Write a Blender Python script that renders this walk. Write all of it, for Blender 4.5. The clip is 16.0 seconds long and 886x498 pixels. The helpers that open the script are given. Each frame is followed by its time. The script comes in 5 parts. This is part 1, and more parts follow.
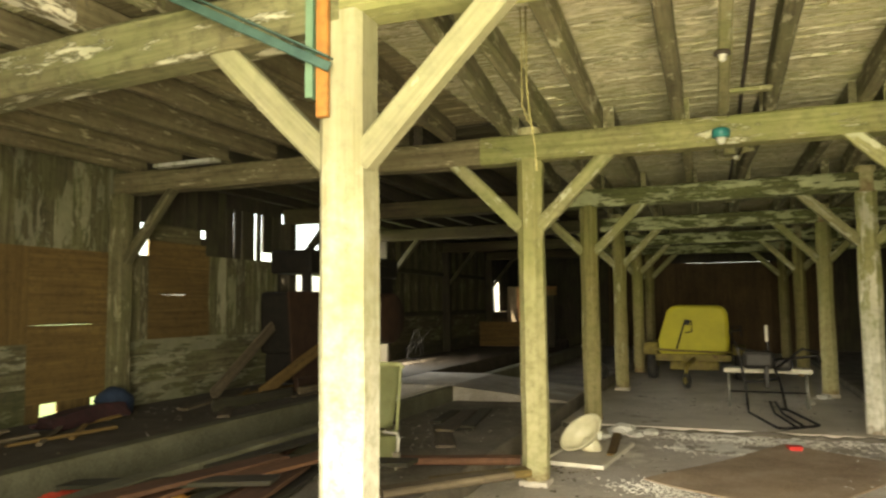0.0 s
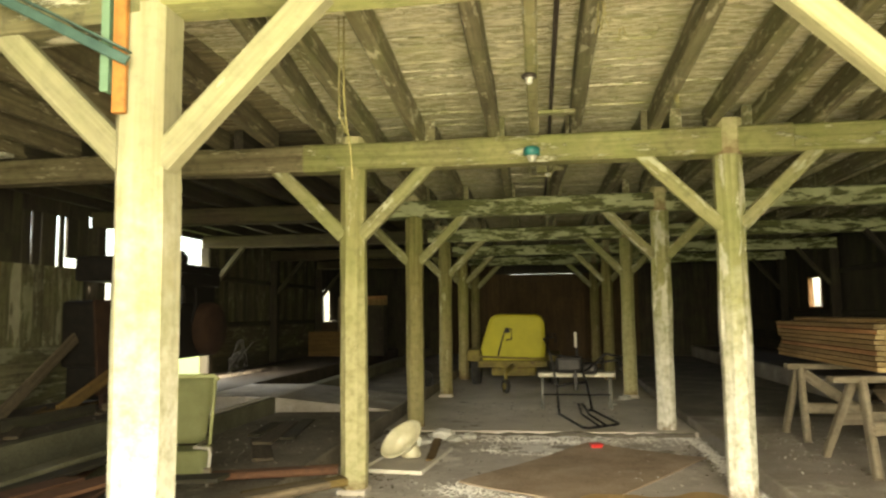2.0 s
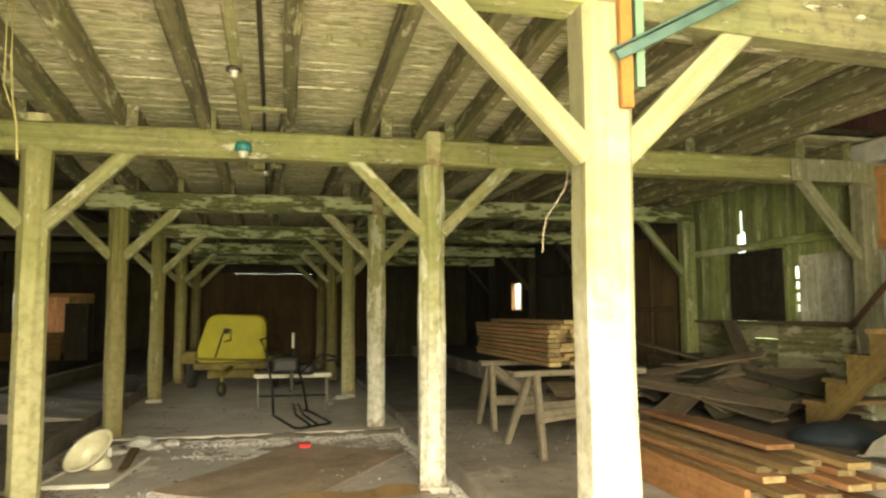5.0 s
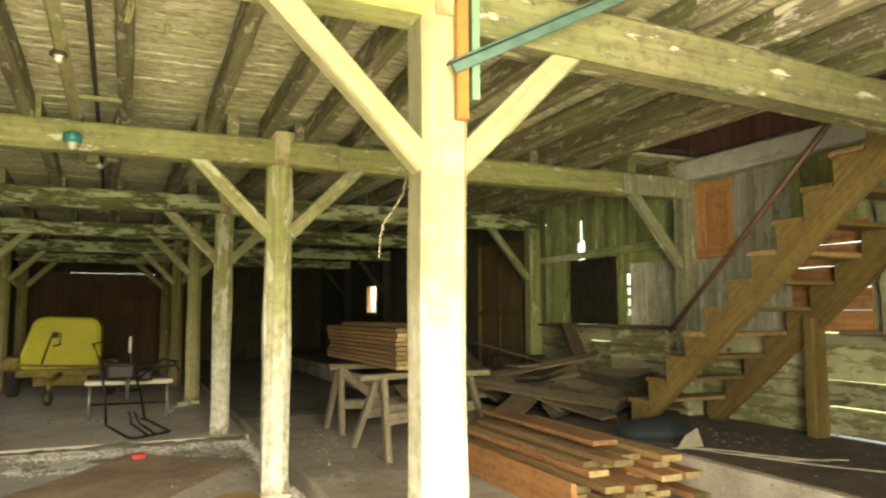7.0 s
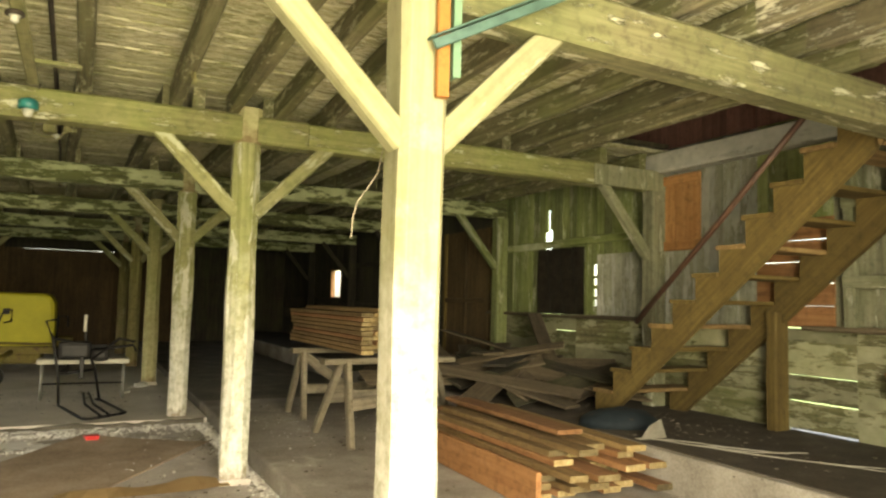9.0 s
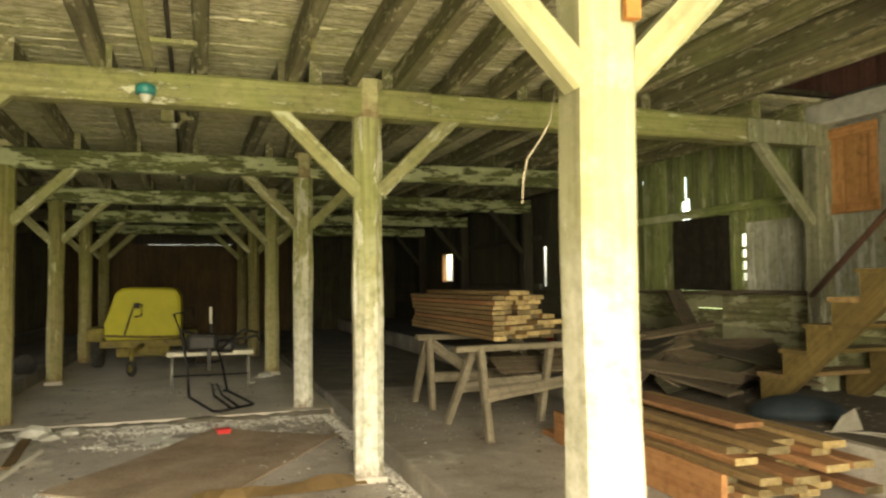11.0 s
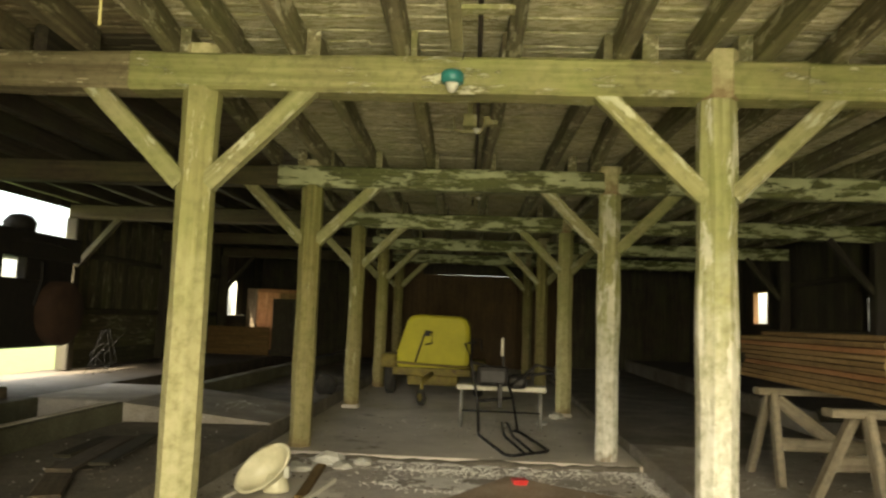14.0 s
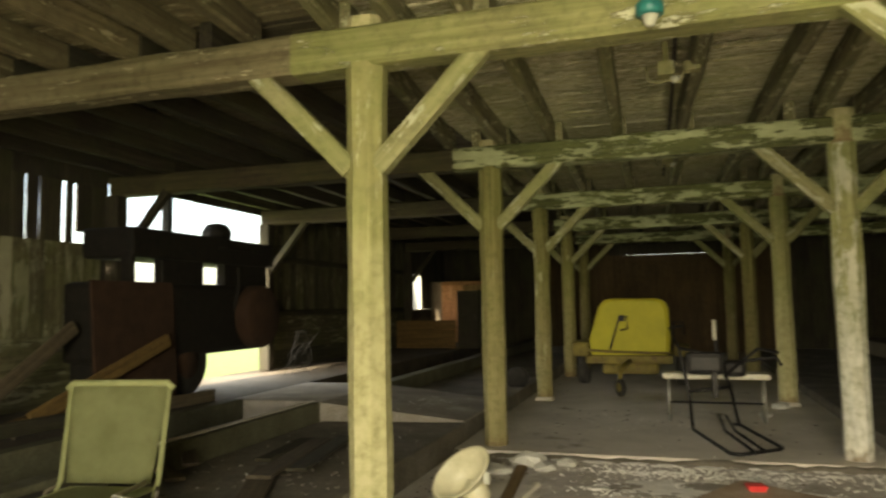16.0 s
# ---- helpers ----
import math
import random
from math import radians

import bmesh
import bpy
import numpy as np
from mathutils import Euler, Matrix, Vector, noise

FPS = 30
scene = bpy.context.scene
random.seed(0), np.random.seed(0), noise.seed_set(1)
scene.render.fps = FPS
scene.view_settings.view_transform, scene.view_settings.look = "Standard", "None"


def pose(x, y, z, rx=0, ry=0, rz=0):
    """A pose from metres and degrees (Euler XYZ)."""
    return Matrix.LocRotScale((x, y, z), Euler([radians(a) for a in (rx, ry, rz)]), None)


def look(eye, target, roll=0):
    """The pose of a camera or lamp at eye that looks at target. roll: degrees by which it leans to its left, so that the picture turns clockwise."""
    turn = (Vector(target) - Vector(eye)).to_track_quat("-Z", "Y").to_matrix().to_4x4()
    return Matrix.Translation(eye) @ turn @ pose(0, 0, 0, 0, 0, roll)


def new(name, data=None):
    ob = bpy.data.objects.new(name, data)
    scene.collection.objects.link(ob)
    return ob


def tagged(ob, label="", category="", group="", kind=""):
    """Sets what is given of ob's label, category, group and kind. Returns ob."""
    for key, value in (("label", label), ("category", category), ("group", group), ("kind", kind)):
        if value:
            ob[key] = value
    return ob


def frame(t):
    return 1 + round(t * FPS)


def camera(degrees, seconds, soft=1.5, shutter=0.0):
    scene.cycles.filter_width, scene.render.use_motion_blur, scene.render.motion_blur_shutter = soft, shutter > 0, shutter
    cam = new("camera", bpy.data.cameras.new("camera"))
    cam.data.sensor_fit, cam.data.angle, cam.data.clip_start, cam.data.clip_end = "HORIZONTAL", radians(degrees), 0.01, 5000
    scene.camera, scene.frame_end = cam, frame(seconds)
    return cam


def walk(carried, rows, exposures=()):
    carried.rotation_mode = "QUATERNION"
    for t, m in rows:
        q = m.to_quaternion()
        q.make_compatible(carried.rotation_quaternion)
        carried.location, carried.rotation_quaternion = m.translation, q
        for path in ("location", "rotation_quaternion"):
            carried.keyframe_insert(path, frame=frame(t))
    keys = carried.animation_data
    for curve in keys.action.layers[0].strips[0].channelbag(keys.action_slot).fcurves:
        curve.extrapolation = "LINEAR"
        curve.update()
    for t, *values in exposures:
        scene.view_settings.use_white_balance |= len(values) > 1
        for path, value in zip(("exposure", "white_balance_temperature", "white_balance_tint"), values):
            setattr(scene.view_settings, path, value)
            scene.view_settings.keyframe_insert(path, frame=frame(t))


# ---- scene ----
cam = camera(63.2, 16.0, soft=2.3, shutter=0.5)
PATH = [
    (0, (0.091, -0.407, 1.394), (-0.635, 1.449, 1.549), -0.5),
    (0.5, (0.117, -0.401, 1.394), (-0.484, 1.5, 1.55), -0.5),
    (1, (0.147, -0.406, 1.389), (-0.343, 1.526, 1.552), -0.4),
    (1.5, (0.174, -0.405, 1.383), (-0.217, 1.549, 1.555), -0.5),
    (2, (0.197, -0.401, 1.381), (-0.089, 1.57, 1.559), -0.7),
    (2.5, (0.237, -0.402, 1.38), (0.059, 1.582, 1.555), -0.8),
    (3, (0.279, -0.408, 1.375), (0.221, 1.584, 1.544), -0.7),
    (3.5, (0.298, -0.4, 1.37), (0.381, 1.591, 1.537), -0.7),
    (4, (0.336, -0.405, 1.368), (0.55, 1.576, 1.534), -0.6),
    (6.5, (0.469, -0.459, 1.379), (1.175, 1.403, 1.566), -0.0),
    (7, (0.486, -0.468, 1.38), (1.284, 1.356, 1.561), -0.1),
    (7.5, (0.499, -0.473, 1.382), (1.387, 1.311, 1.555), -0.3),
    (8, (0.508, -0.483, 1.381), (1.453, 1.271, 1.555), -0.3),
    (10.5, (0.447, 0.025, 1.349), (1.159, 1.891, 1.436), 2.2),
    (11, (0.449, 0.184, 1.354), (1.081, 2.079, 1.452), -0.6),
    (11.5, (0.465, 0.367, 1.362), (1.002, 2.29, 1.474), -2.7),
    (12, (0.452, 0.524, 1.356), (0.865, 2.474, 1.519), -2.8),
    (12.5, (0.411, 0.708, 1.349), (0.686, 2.681, 1.537), -0.4),
    (13, (0.363, 0.892, 1.336), (0.503, 2.877, 1.538), 2.1),
    (13.5, (0.335, 1.07, 1.317), (0.342, 3.06, 1.517), 3.0),
    (14, (0.3, 1.24, 1.298), (0.186, 3.227, 1.491), 2.1),
    (14.5, (0.261, 1.408, 1.281), (0.04, 3.388, 1.463), 0.8),
    (15, (0.216, 1.549, 1.275), (-0.079, 3.519, 1.451), -0.7),
    (15.5, (0.172, 1.683, 1.281), (-0.228, 3.636, 1.447), -1.7),
    (16, (0.134, 1.767, 1.296), (-0.461, 3.67, 1.452), -1.0),
]
walk(cam, [(t, look(eye, target, roll)) for t, eye, target, roll in PATH], exposures=[(0.0, 2.85, 7800, 8), (3.5, 3.03, 7800, 8), (8.0, 2.97, 7800, 8), (10.5, 2.88, 7800, 8), (12.0, 2.86, 7800, 8), (13.0, 2.8, 7800, 8), (16.0, 2.62, 7800, 8)])

# ---- world, sun and large lights ----
world = bpy.data.worlds.new("world")
scene.world = world
world.use_nodes = True
wn = world.node_tree.nodes
sky = wn.new("ShaderNodeTexSky")
sky.sky_type, sky.sun_disc = "NISHITA", False
sky.dust_density, sky.air_density, sky.ozone_density = 3.0, 1.0, 0.5
sky.sun_elevation, sky.sun_rotation = radians(45), radians(196)
wn["Background"].inputs["Strength"].default_value = 0.15
world.node_tree.links.new(sky.outputs["Color"], wn["Background"].inputs["Color"])

sun = new("sun", bpy.data.lights.new("sun", "SUN"))
sun.data.energy, sun.data.angle, sun.data.color = 3.6, radians(0.6), (1.0, 0.94, 0.82)
sun.matrix_world = look((0, 0, 0), (0.2, 0.68, -0.71))

# daylight of the wide barn door behind the walker
door_light = new("door_daylight", bpy.data.lights.new("door_daylight", "AREA"))
door_light.data.shape, door_light.data.size, door_light.data.size_y = "RECTANGLE", 2.6, 2.6
door_light.data.energy, door_light.data.color = 88.0, (1.0, 0.965, 0.77)
door_light.matrix_world = look((0.85, -2.25, 1.5), (0.75, 4.0, 0.7))


# daylight of the side doorway, low beside the machine
side_light = new("side_daylight", bpy.data.lights.new("side_daylight", "AREA"))
side_light.data.shape, side_light.data.size, side_light.data.size_y = "RECTANGLE", 1.1, 0.8
side_light.data.energy, side_light.data.color = 6.0, (1.0, 1.0, 0.93)
side_light.matrix_world = look((-5.72, 10.45, 0.95), (-3.0, 9.6, 0.4))


# ---- materials ----
def node_mat(name):
    m = bpy.data.materials.new(name)
    m.use_nodes = True
    nt = m.node_tree
    return m, nt, nt.nodes, nt.links, nt.nodes["Principled BSDF"]


def noise_tex(nt, vec, scale, detail=4.0, rough=0.55):
    n = nt.nodes.new("ShaderNodeTexNoise")
    n.inputs["Scale"].default_value, n.inputs["Detail"].default_value, n.inputs["Roughness"].default_value = scale, detail, rough
    nt.links.new(vec, n.inputs["Vector"])
    return n.outputs["Fac"]


def ramp(nt, fac, stops):
    r = nt.nodes.new("ShaderNodeValToRGB")
    e = r.color_ramp.elements
    while len(e) < len(stops):
        e.new(0.5)
    for el, (p, c) in zip(e, stops):
        el.position = p
        el.color = (*c, 1) if len(c) == 3 else c
    nt.links.new(fac, r.inputs["Fac"])
    return r.outputs["Color"]


def mix(nt, fac, a, b, kind="MIX"):
    n = nt.nodes.new("ShaderNodeMix")
    n.data_type, n.blend_type = "RGBA", kind
    for key, v in (("Factor", fac), ("A", a), ("B", b)):
        sock = [s for s in n.inputs if s.name == key and s.type == ("VALUE" if key == "Factor" else "RGBA")][0]
        if isinstance(v, float):
            sock.default_value = v
        elif isinstance(v, tuple):
            sock.default_value = (*v, 1)
        else:
            nt.links.new(v, sock)
    return [s for s in n.outputs if s.type == "RGBA"][0]


def coords(nt, stretch=(1, 1, 1), spread=7.0):
    """Object coordinates, shifted for each object, stretched along the grain."""
    tc = nt.nodes.new("ShaderNodeTexCoord")
    oi = nt.nodes.new("ShaderNodeObjectInfo")
    mu = nt.nodes.new("ShaderNodeMath")
    mu.operation, mu.inputs[1].default_value = "MULTIPLY", spread
    nt.links.new(oi.outputs["Random"], mu.inputs[0])
    ad = nt.nodes.new("ShaderNodeVectorMath")
    ad.operation = "ADD"
    nt.links.new(tc.outputs["Object"], ad.inputs[0])
    nt.links.new(mu.outputs[0], ad.inputs[1])
    mp = nt.nodes.new("ShaderNodeVectorMath")
    mp.operation = "MULTIPLY"
    mp.inputs[1].default_value = stretch
    nt.links.new(ad.outputs[0], mp.inputs[0])
    return ad.outputs[0], mp.outputs[0], oi.outputs["Random"]


def bump(nt, height, bsdf, strength=0.4, dist=0.01):
    b = nt.nodes.new("ShaderNodeBump")
    b.inputs["Strength"].default_value, b.inputs["Distance"].default_value = strength, dist
    nt.links.new(height, b.inputs["Height"])
    nt.links.new(b.outputs["Normal"], bsdf.inputs["Normal"])


def wood(name, dark, mid, light, paint=None, amount=0.5, axis=2, algae=0.0, rough=0.85, relief=0.5, flake=5.0, tone=0.3, soil=0.6, green=(0.2, 0.25, 0.06), foot=None):
    """Old sawn timber with grain along one axis; paint: remains of limewash or paint in flakes."""
    m, nt, nodes, links, bsdf = node_mat(name)
    st = [28.0] * 3
    st[axis] = 1.3
    plain, grain_v, rnd = coords(nt, tuple(st))
    g = noise_tex(nt, grain_v, 1.0, 6.0, 0.6)
    col = ramp(nt, g, [(0.28, dark), (0.5, mid), (0.72, light)])
    big = noise_tex(nt, plain, 2.2, 3.0)
    col = mix(nt, ramp(nt, big, [(0.35, (0.0,) * 3), (0.7, (0.75,) * 3)]), col, mix(nt, 0.6, col, dark))
    mottle = noise_tex(nt, plain, 16.0, 7.0, 0.7)
    col = mix(nt, 1.0, col, ramp(nt, mottle, [(0.3, (soil,) * 3), (0.52, (1.0,) * 3)]), "MULTIPLY")
    height = g
    if paint:
        ps = [flake * 2.2] * 3
        ps[axis] = flake * 0.55
        _, pv, _ = coords(nt, tuple(ps), 11.0)
        p = noise_tex(nt, pv, 1.0, 10.0, 0.74)
        pm = ramp(nt, p, [(max(0.0, 0.98 - amount * 0.95 - 0.014), (0.0,) * 3), (min(1.0, 0.98 - amount * 0.95 + 0.014), (1.0,) * 3)])
        pc = mix(nt, ramp(nt, noise_tex(nt, plain, 9.0, 5.0), [(0.3, (0.0,) * 3), (0.75, (1.0,) * 3)]), paint, tuple(c * 0.68 for c in paint))
        col = mix(nt, pm, col, pc)
        am = nt.nodes.new("ShaderNodeMath")
        am.operation = "MULTIPLY_ADD"
        links.new(pm, am.inputs[0])
        am.inputs[1].default_value = 0.7
        links.new(g, am.inputs[2])
        height = am.outputs[0]
    if algae:
        a = noise_tex(nt, plain, 1.3, 5.0, 0.65)
        col = mix(nt, ramp(nt, a, [(0.42, (0.0,) * 3), (0.75, (algae,) * 3)]), col, green)
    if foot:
        # whiter lower shaft: limewash plus brighter low light as colour, uneven upper edge
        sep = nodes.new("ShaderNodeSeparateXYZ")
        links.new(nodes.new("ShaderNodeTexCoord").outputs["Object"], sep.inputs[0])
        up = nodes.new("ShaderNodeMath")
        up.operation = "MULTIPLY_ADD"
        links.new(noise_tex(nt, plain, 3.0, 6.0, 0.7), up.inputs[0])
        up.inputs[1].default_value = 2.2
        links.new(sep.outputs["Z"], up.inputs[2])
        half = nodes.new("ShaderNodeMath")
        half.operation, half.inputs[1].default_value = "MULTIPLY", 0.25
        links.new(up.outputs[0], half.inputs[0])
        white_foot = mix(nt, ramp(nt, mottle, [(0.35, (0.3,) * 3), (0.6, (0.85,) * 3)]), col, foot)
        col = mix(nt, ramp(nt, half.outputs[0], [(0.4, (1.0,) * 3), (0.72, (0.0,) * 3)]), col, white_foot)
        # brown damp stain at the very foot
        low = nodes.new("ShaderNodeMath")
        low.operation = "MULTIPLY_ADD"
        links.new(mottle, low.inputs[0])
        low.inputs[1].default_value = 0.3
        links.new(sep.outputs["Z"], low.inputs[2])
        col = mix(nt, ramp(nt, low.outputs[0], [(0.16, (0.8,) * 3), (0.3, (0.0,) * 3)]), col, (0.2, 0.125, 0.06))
    v = ramp(nt, rnd, [(0.0, (1 - tone,) * 3), (1.0, (1.0,) * 3)])
    col = mix(nt, 1.0, col, v, "MULTIPLY")
    links.new(col, bsdf.inputs["Base Color"])
    bsdf.inputs["Roughness"].default_value = rough
    bump(nt, height, bsdf, relief, 0.008)
    return m


def grit(name, c1, c2, c3, scale=3.0, fine=60.0, rough=0.92, relief=0.5, dust=None, dust_at=0.58, spots=None):
    """Concrete, dirt, dusty floors."""
    m, nt, nodes, links, bsdf = node_mat(name)
    plain, _, rnd = coords(nt, (1, 1, 1), 3.0)
    a = noise_tex(nt, plain, scale, 8.0, 0.62)
    b = noise_tex(nt, plain, fine, 3.0, 0.6)
    col = ramp(nt, a, [(0.3, c1), (0.5, c2), (0.7, c3)])
    col = mix(nt, 0.35, col, ramp(nt, b, [(0.35, c1), (0.65, c3)]))
    if dust:
        d = noise_tex(nt, plain, scale * 0.7, 9.0, 0.72)
        col = mix(nt, ramp(nt, d, [(dust_at, (0.0,) * 3), (dust_at + 0.1, (1.0,) * 3)]), col, dust)
    if spots:
        vo = nodes.new("ShaderNodeTexVoronoi")
        vo.inputs["Scale"].default_value = 22.0
        links.new(plain, vo.inputs["Vector"])
        col = mix(nt, ramp(nt, vo.outputs["Distance"], [(0.1, (1.0,) * 3), (0.16, (0.0,) * 3)]), col, spots)
    links.new(col, bsdf.inputs["Base Color"])
    bsdf.inputs["Roughness"].default_value = rough
    mx = mix(nt, 0.4, a, b)
    bump(nt, mx, bsdf, relief, 0.012)
    return m


def plain_mat(name, c1, c2, rough=0.6, metal=0.0, scale=12.0, relief=0.15, rust=None, rust_at=0.6):
    m, nt, nodes, links, bsdf = node_mat(name)
    p, _, rnd = coords(nt, (1, 1, 1))
    a = noise_tex(nt, p, scale, 6.0, 0.65)
    col = ramp(nt, a, [(0.32, c1), (0.68, c2)])
    if rust:
        r = noise_tex(nt, p, scale * 0.5, 8.0, 0.7)
        col = mix(nt, ramp(nt, r, [(rust_at, (0.0,) * 3), (rust_at + 0.08, (1.0,) * 3)]), col, rust)
    links.new(col, bsdf.inputs["Base Color"])
    bsdf.inputs["Roughness"].default_value, bsdf.inputs["Metallic"].default_value = rough, metal
    bump(nt, a, bsdf, relief, 0.004)
    return m


# near-black browns, lowered to deepen the unlit parts of the barn
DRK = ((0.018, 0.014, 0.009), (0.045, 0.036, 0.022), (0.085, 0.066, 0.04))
LIME = (0.56, 0.555, 0.38)
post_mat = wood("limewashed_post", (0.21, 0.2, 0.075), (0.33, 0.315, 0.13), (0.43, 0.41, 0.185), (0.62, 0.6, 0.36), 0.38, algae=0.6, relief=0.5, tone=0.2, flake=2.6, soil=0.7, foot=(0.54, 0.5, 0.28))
# far posts: olive tone lowered, with the dimness down the aisle in it
post_olive_dim = wood("dimmed_olive_post", (0.11, 0.098, 0.03), (0.23, 0.208, 0.068), (0.34, 0.31, 0.12), (0.56, 0.54, 0.3), 0.38, algae=0.45, relief=0.5, tone=0.25, flake=3.0, soil=0.6, foot=(0.34, 0.29, 0.14))
# first-row posts and braces, darkened to hold down the strong door light
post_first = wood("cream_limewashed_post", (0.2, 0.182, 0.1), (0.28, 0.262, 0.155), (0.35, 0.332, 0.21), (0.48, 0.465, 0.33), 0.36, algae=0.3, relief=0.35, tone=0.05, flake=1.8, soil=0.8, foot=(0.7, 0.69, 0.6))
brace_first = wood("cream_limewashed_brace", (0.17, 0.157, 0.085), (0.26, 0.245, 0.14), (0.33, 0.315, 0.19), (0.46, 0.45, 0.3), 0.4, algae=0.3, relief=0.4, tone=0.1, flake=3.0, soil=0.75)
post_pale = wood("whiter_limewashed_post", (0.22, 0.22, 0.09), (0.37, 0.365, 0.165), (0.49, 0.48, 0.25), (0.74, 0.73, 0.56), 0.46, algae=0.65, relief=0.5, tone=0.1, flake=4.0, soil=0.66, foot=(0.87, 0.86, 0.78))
brace_mat = wood("limewashed_brace", (0.19, 0.18, 0.08), (0.31, 0.295, 0.14), (0.41, 0.39, 0.21), LIME, 0.43, algae=0.5, relief=0.5, tone=0.25)
beam_mat = wood("flaking_beam", (0.15, 0.145, 0.055), (0.29, 0.28, 0.115), (0.4, 0.39, 0.18), (0.76, 0.75, 0.52), 0.4, algae=0.55, relief=0.9, tone=0.15, flake=6.5, soil=0.6, green=(0.27, 0.33, 0.08))
# mottled side lengths, darkened because the door light is too strong there
beam_first = wood("dimmed_mossy_first_beam", (0.07, 0.062, 0.028), (0.155, 0.142, 0.068), (0.25, 0.232, 0.12), (0.62, 0.6, 0.43), 0.425, algae=0.45, relief=1.0, tone=0.15, flake=5.0, soil=0.38, green=(0.14, 0.175, 0.05))
beam_peel = wood("peeling_far_beam", (0.05, 0.055, 0.02), (0.12, 0.13, 0.045), (0.2, 0.21, 0.08), (0.56, 0.6, 0.34), 0.5, algae=0.25, relief=1.0, tone=0.2, flake=4.5)
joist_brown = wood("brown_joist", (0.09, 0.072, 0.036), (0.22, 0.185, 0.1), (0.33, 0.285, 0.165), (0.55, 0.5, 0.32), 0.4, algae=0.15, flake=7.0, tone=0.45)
# bare brown, lowered to near black for the dim left stalls
beam_bare_dim = wood("dimmed_bare_brown_beam", (0.03, 0.022, 0.011), (0.062, 0.046, 0.024), (0.1, 0.077, 0.042), (0.22, 0.19, 0.115), 0.3, algae=0.15, tone=0.2)
joist_mat = wood("old_joist", (0.09, 0.08, 0.038), (0.22, 0.2, 0.105), (0.36, 0.33, 0.19), (0.64, 0.62, 0.42), 0.43, algae=0.45, flake=7.0, soil=0.65, relief=0.6, tone=0.45)
board_x = wood("ceiling_board", (0.17, 0.155, 0.07), (0.5, 0.475, 0.27), (0.7, 0.665, 0.42), (0.82, 0.79, 0.56), 0.5, axis=0, algae=0.4, relief=1.0, flake=20.0, tone=0.05, soil=0.66, green=(0.3, 0.34, 0.1))
wall_mat = wood("limewashed_wall_board", (0.13, 0.15, 0.05), (0.34, 0.38, 0.16), (0.47, 0.51, 0.25), (0.66, 0.68, 0.46), 0.44, algae=0.75, relief=0.5, tone=0.5, flake=1.6, green=(0.22, 0.29, 0.06))
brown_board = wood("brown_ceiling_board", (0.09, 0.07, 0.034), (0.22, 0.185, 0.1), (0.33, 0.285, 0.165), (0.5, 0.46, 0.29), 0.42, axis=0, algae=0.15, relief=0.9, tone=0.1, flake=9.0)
# bare boards, made near black to hold the side stalls' shade
dim_board = wood("dim_bare_ceiling_board", (0.045, 0.036, 0.02), (0.1, 0.082, 0.046), (0.16, 0.135, 0.08), axis=0, algae=0.12, relief=0.9, tone=0.1)
wall_white = wood("white_limewashed_lit_board", (0.28, 0.28, 0.2), (0.54, 0.54, 0.42), (0.68, 0.675, 0.55), (0.78, 0.78, 0.7), 0.5, algae=0.3, relief=0.4, tone=0.5, flake=1.6, soil=0.6)
wall_dark = wood("dimmed_bare_board", *DRK, algae=0.15, tone=0.4)
wall_grey = wood("grey_limewashed_timber", (0.15, 0.145, 0.09), (0.29, 0.285, 0.185), (0.39, 0.38, 0.26), (0.6, 0.59, 0.46), 0.42, algae=0.3, tone=0.3, flake=3.0)
# dimmer copies of the limewashed boards: the side stalls' shade in colour
wall_far = wood("dimmed_brown_limewash_board", (0.04, 0.034, 0.018), (0.115, 0.1, 0.056), (0.19, 0.168, 0.1), (0.34, 0.31, 0.2), 0.42, algae=0.3, tone=0.6)
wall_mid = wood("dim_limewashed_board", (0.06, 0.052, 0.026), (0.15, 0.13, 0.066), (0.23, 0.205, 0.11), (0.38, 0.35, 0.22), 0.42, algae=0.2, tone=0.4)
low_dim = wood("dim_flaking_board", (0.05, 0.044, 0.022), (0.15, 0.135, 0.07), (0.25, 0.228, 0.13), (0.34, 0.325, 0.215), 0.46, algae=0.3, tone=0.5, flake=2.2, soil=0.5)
door_ply = wood("golden_plywood", (0.085, 0.05, 0.014), (0.155, 0.098, 0.028), (0.215, 0.143, 0.047), relief=0.2, tone=0.25)
end_ply = wood("rust_brown_end_board", (0.05, 0.03, 0.012), (0.095, 0.06, 0.022), (0.14, 0.09, 0.036), relief=0.3, tone=0.3)
plank_red = wood("reddish_plank", (0.24, 0.11, 0.04), (0.42, 0.2, 0.08), (0.54, 0.29, 0.13), algae=0.0, relief=0.3, tone=0.4)
plank_brown = wood("dark_red_brown_plank", (0.08, 0.034, 0.016), (0.16, 0.072, 0.034), (0.22, 0.11, 0.055), relief=0.35, tone=0.45)
plank_tan = wood("planed_lumber", (0.2, 0.12, 0.045), (0.34, 0.215, 0.085), (0.46, 0.31, 0.14), relief=0.25, tone=0.45)
plank_grey = wood("weathered_plank", (0.07, 0.052, 0.03), (0.15, 0.115, 0.07), (0.24, 0.19, 0.12), relief=0.5, tone=0.45)
saw_mat = wood("sawhorse_wood", (0.14, 0.115, 0.075), (0.28, 0.24, 0.165), (0.4, 0.35, 0.25), relief=0.5, tone=0.3)
low_wall = wood("flaking_low_wall", (0.1, 0.088, 0.042), (0.25, 0.235, 0.12), (0.36, 0.34, 0.19), (0.52, 0.505, 0.32), 0.52, algae=0.4, relief=0.6, tone=0.5, flake=2.4, soil=0.5)
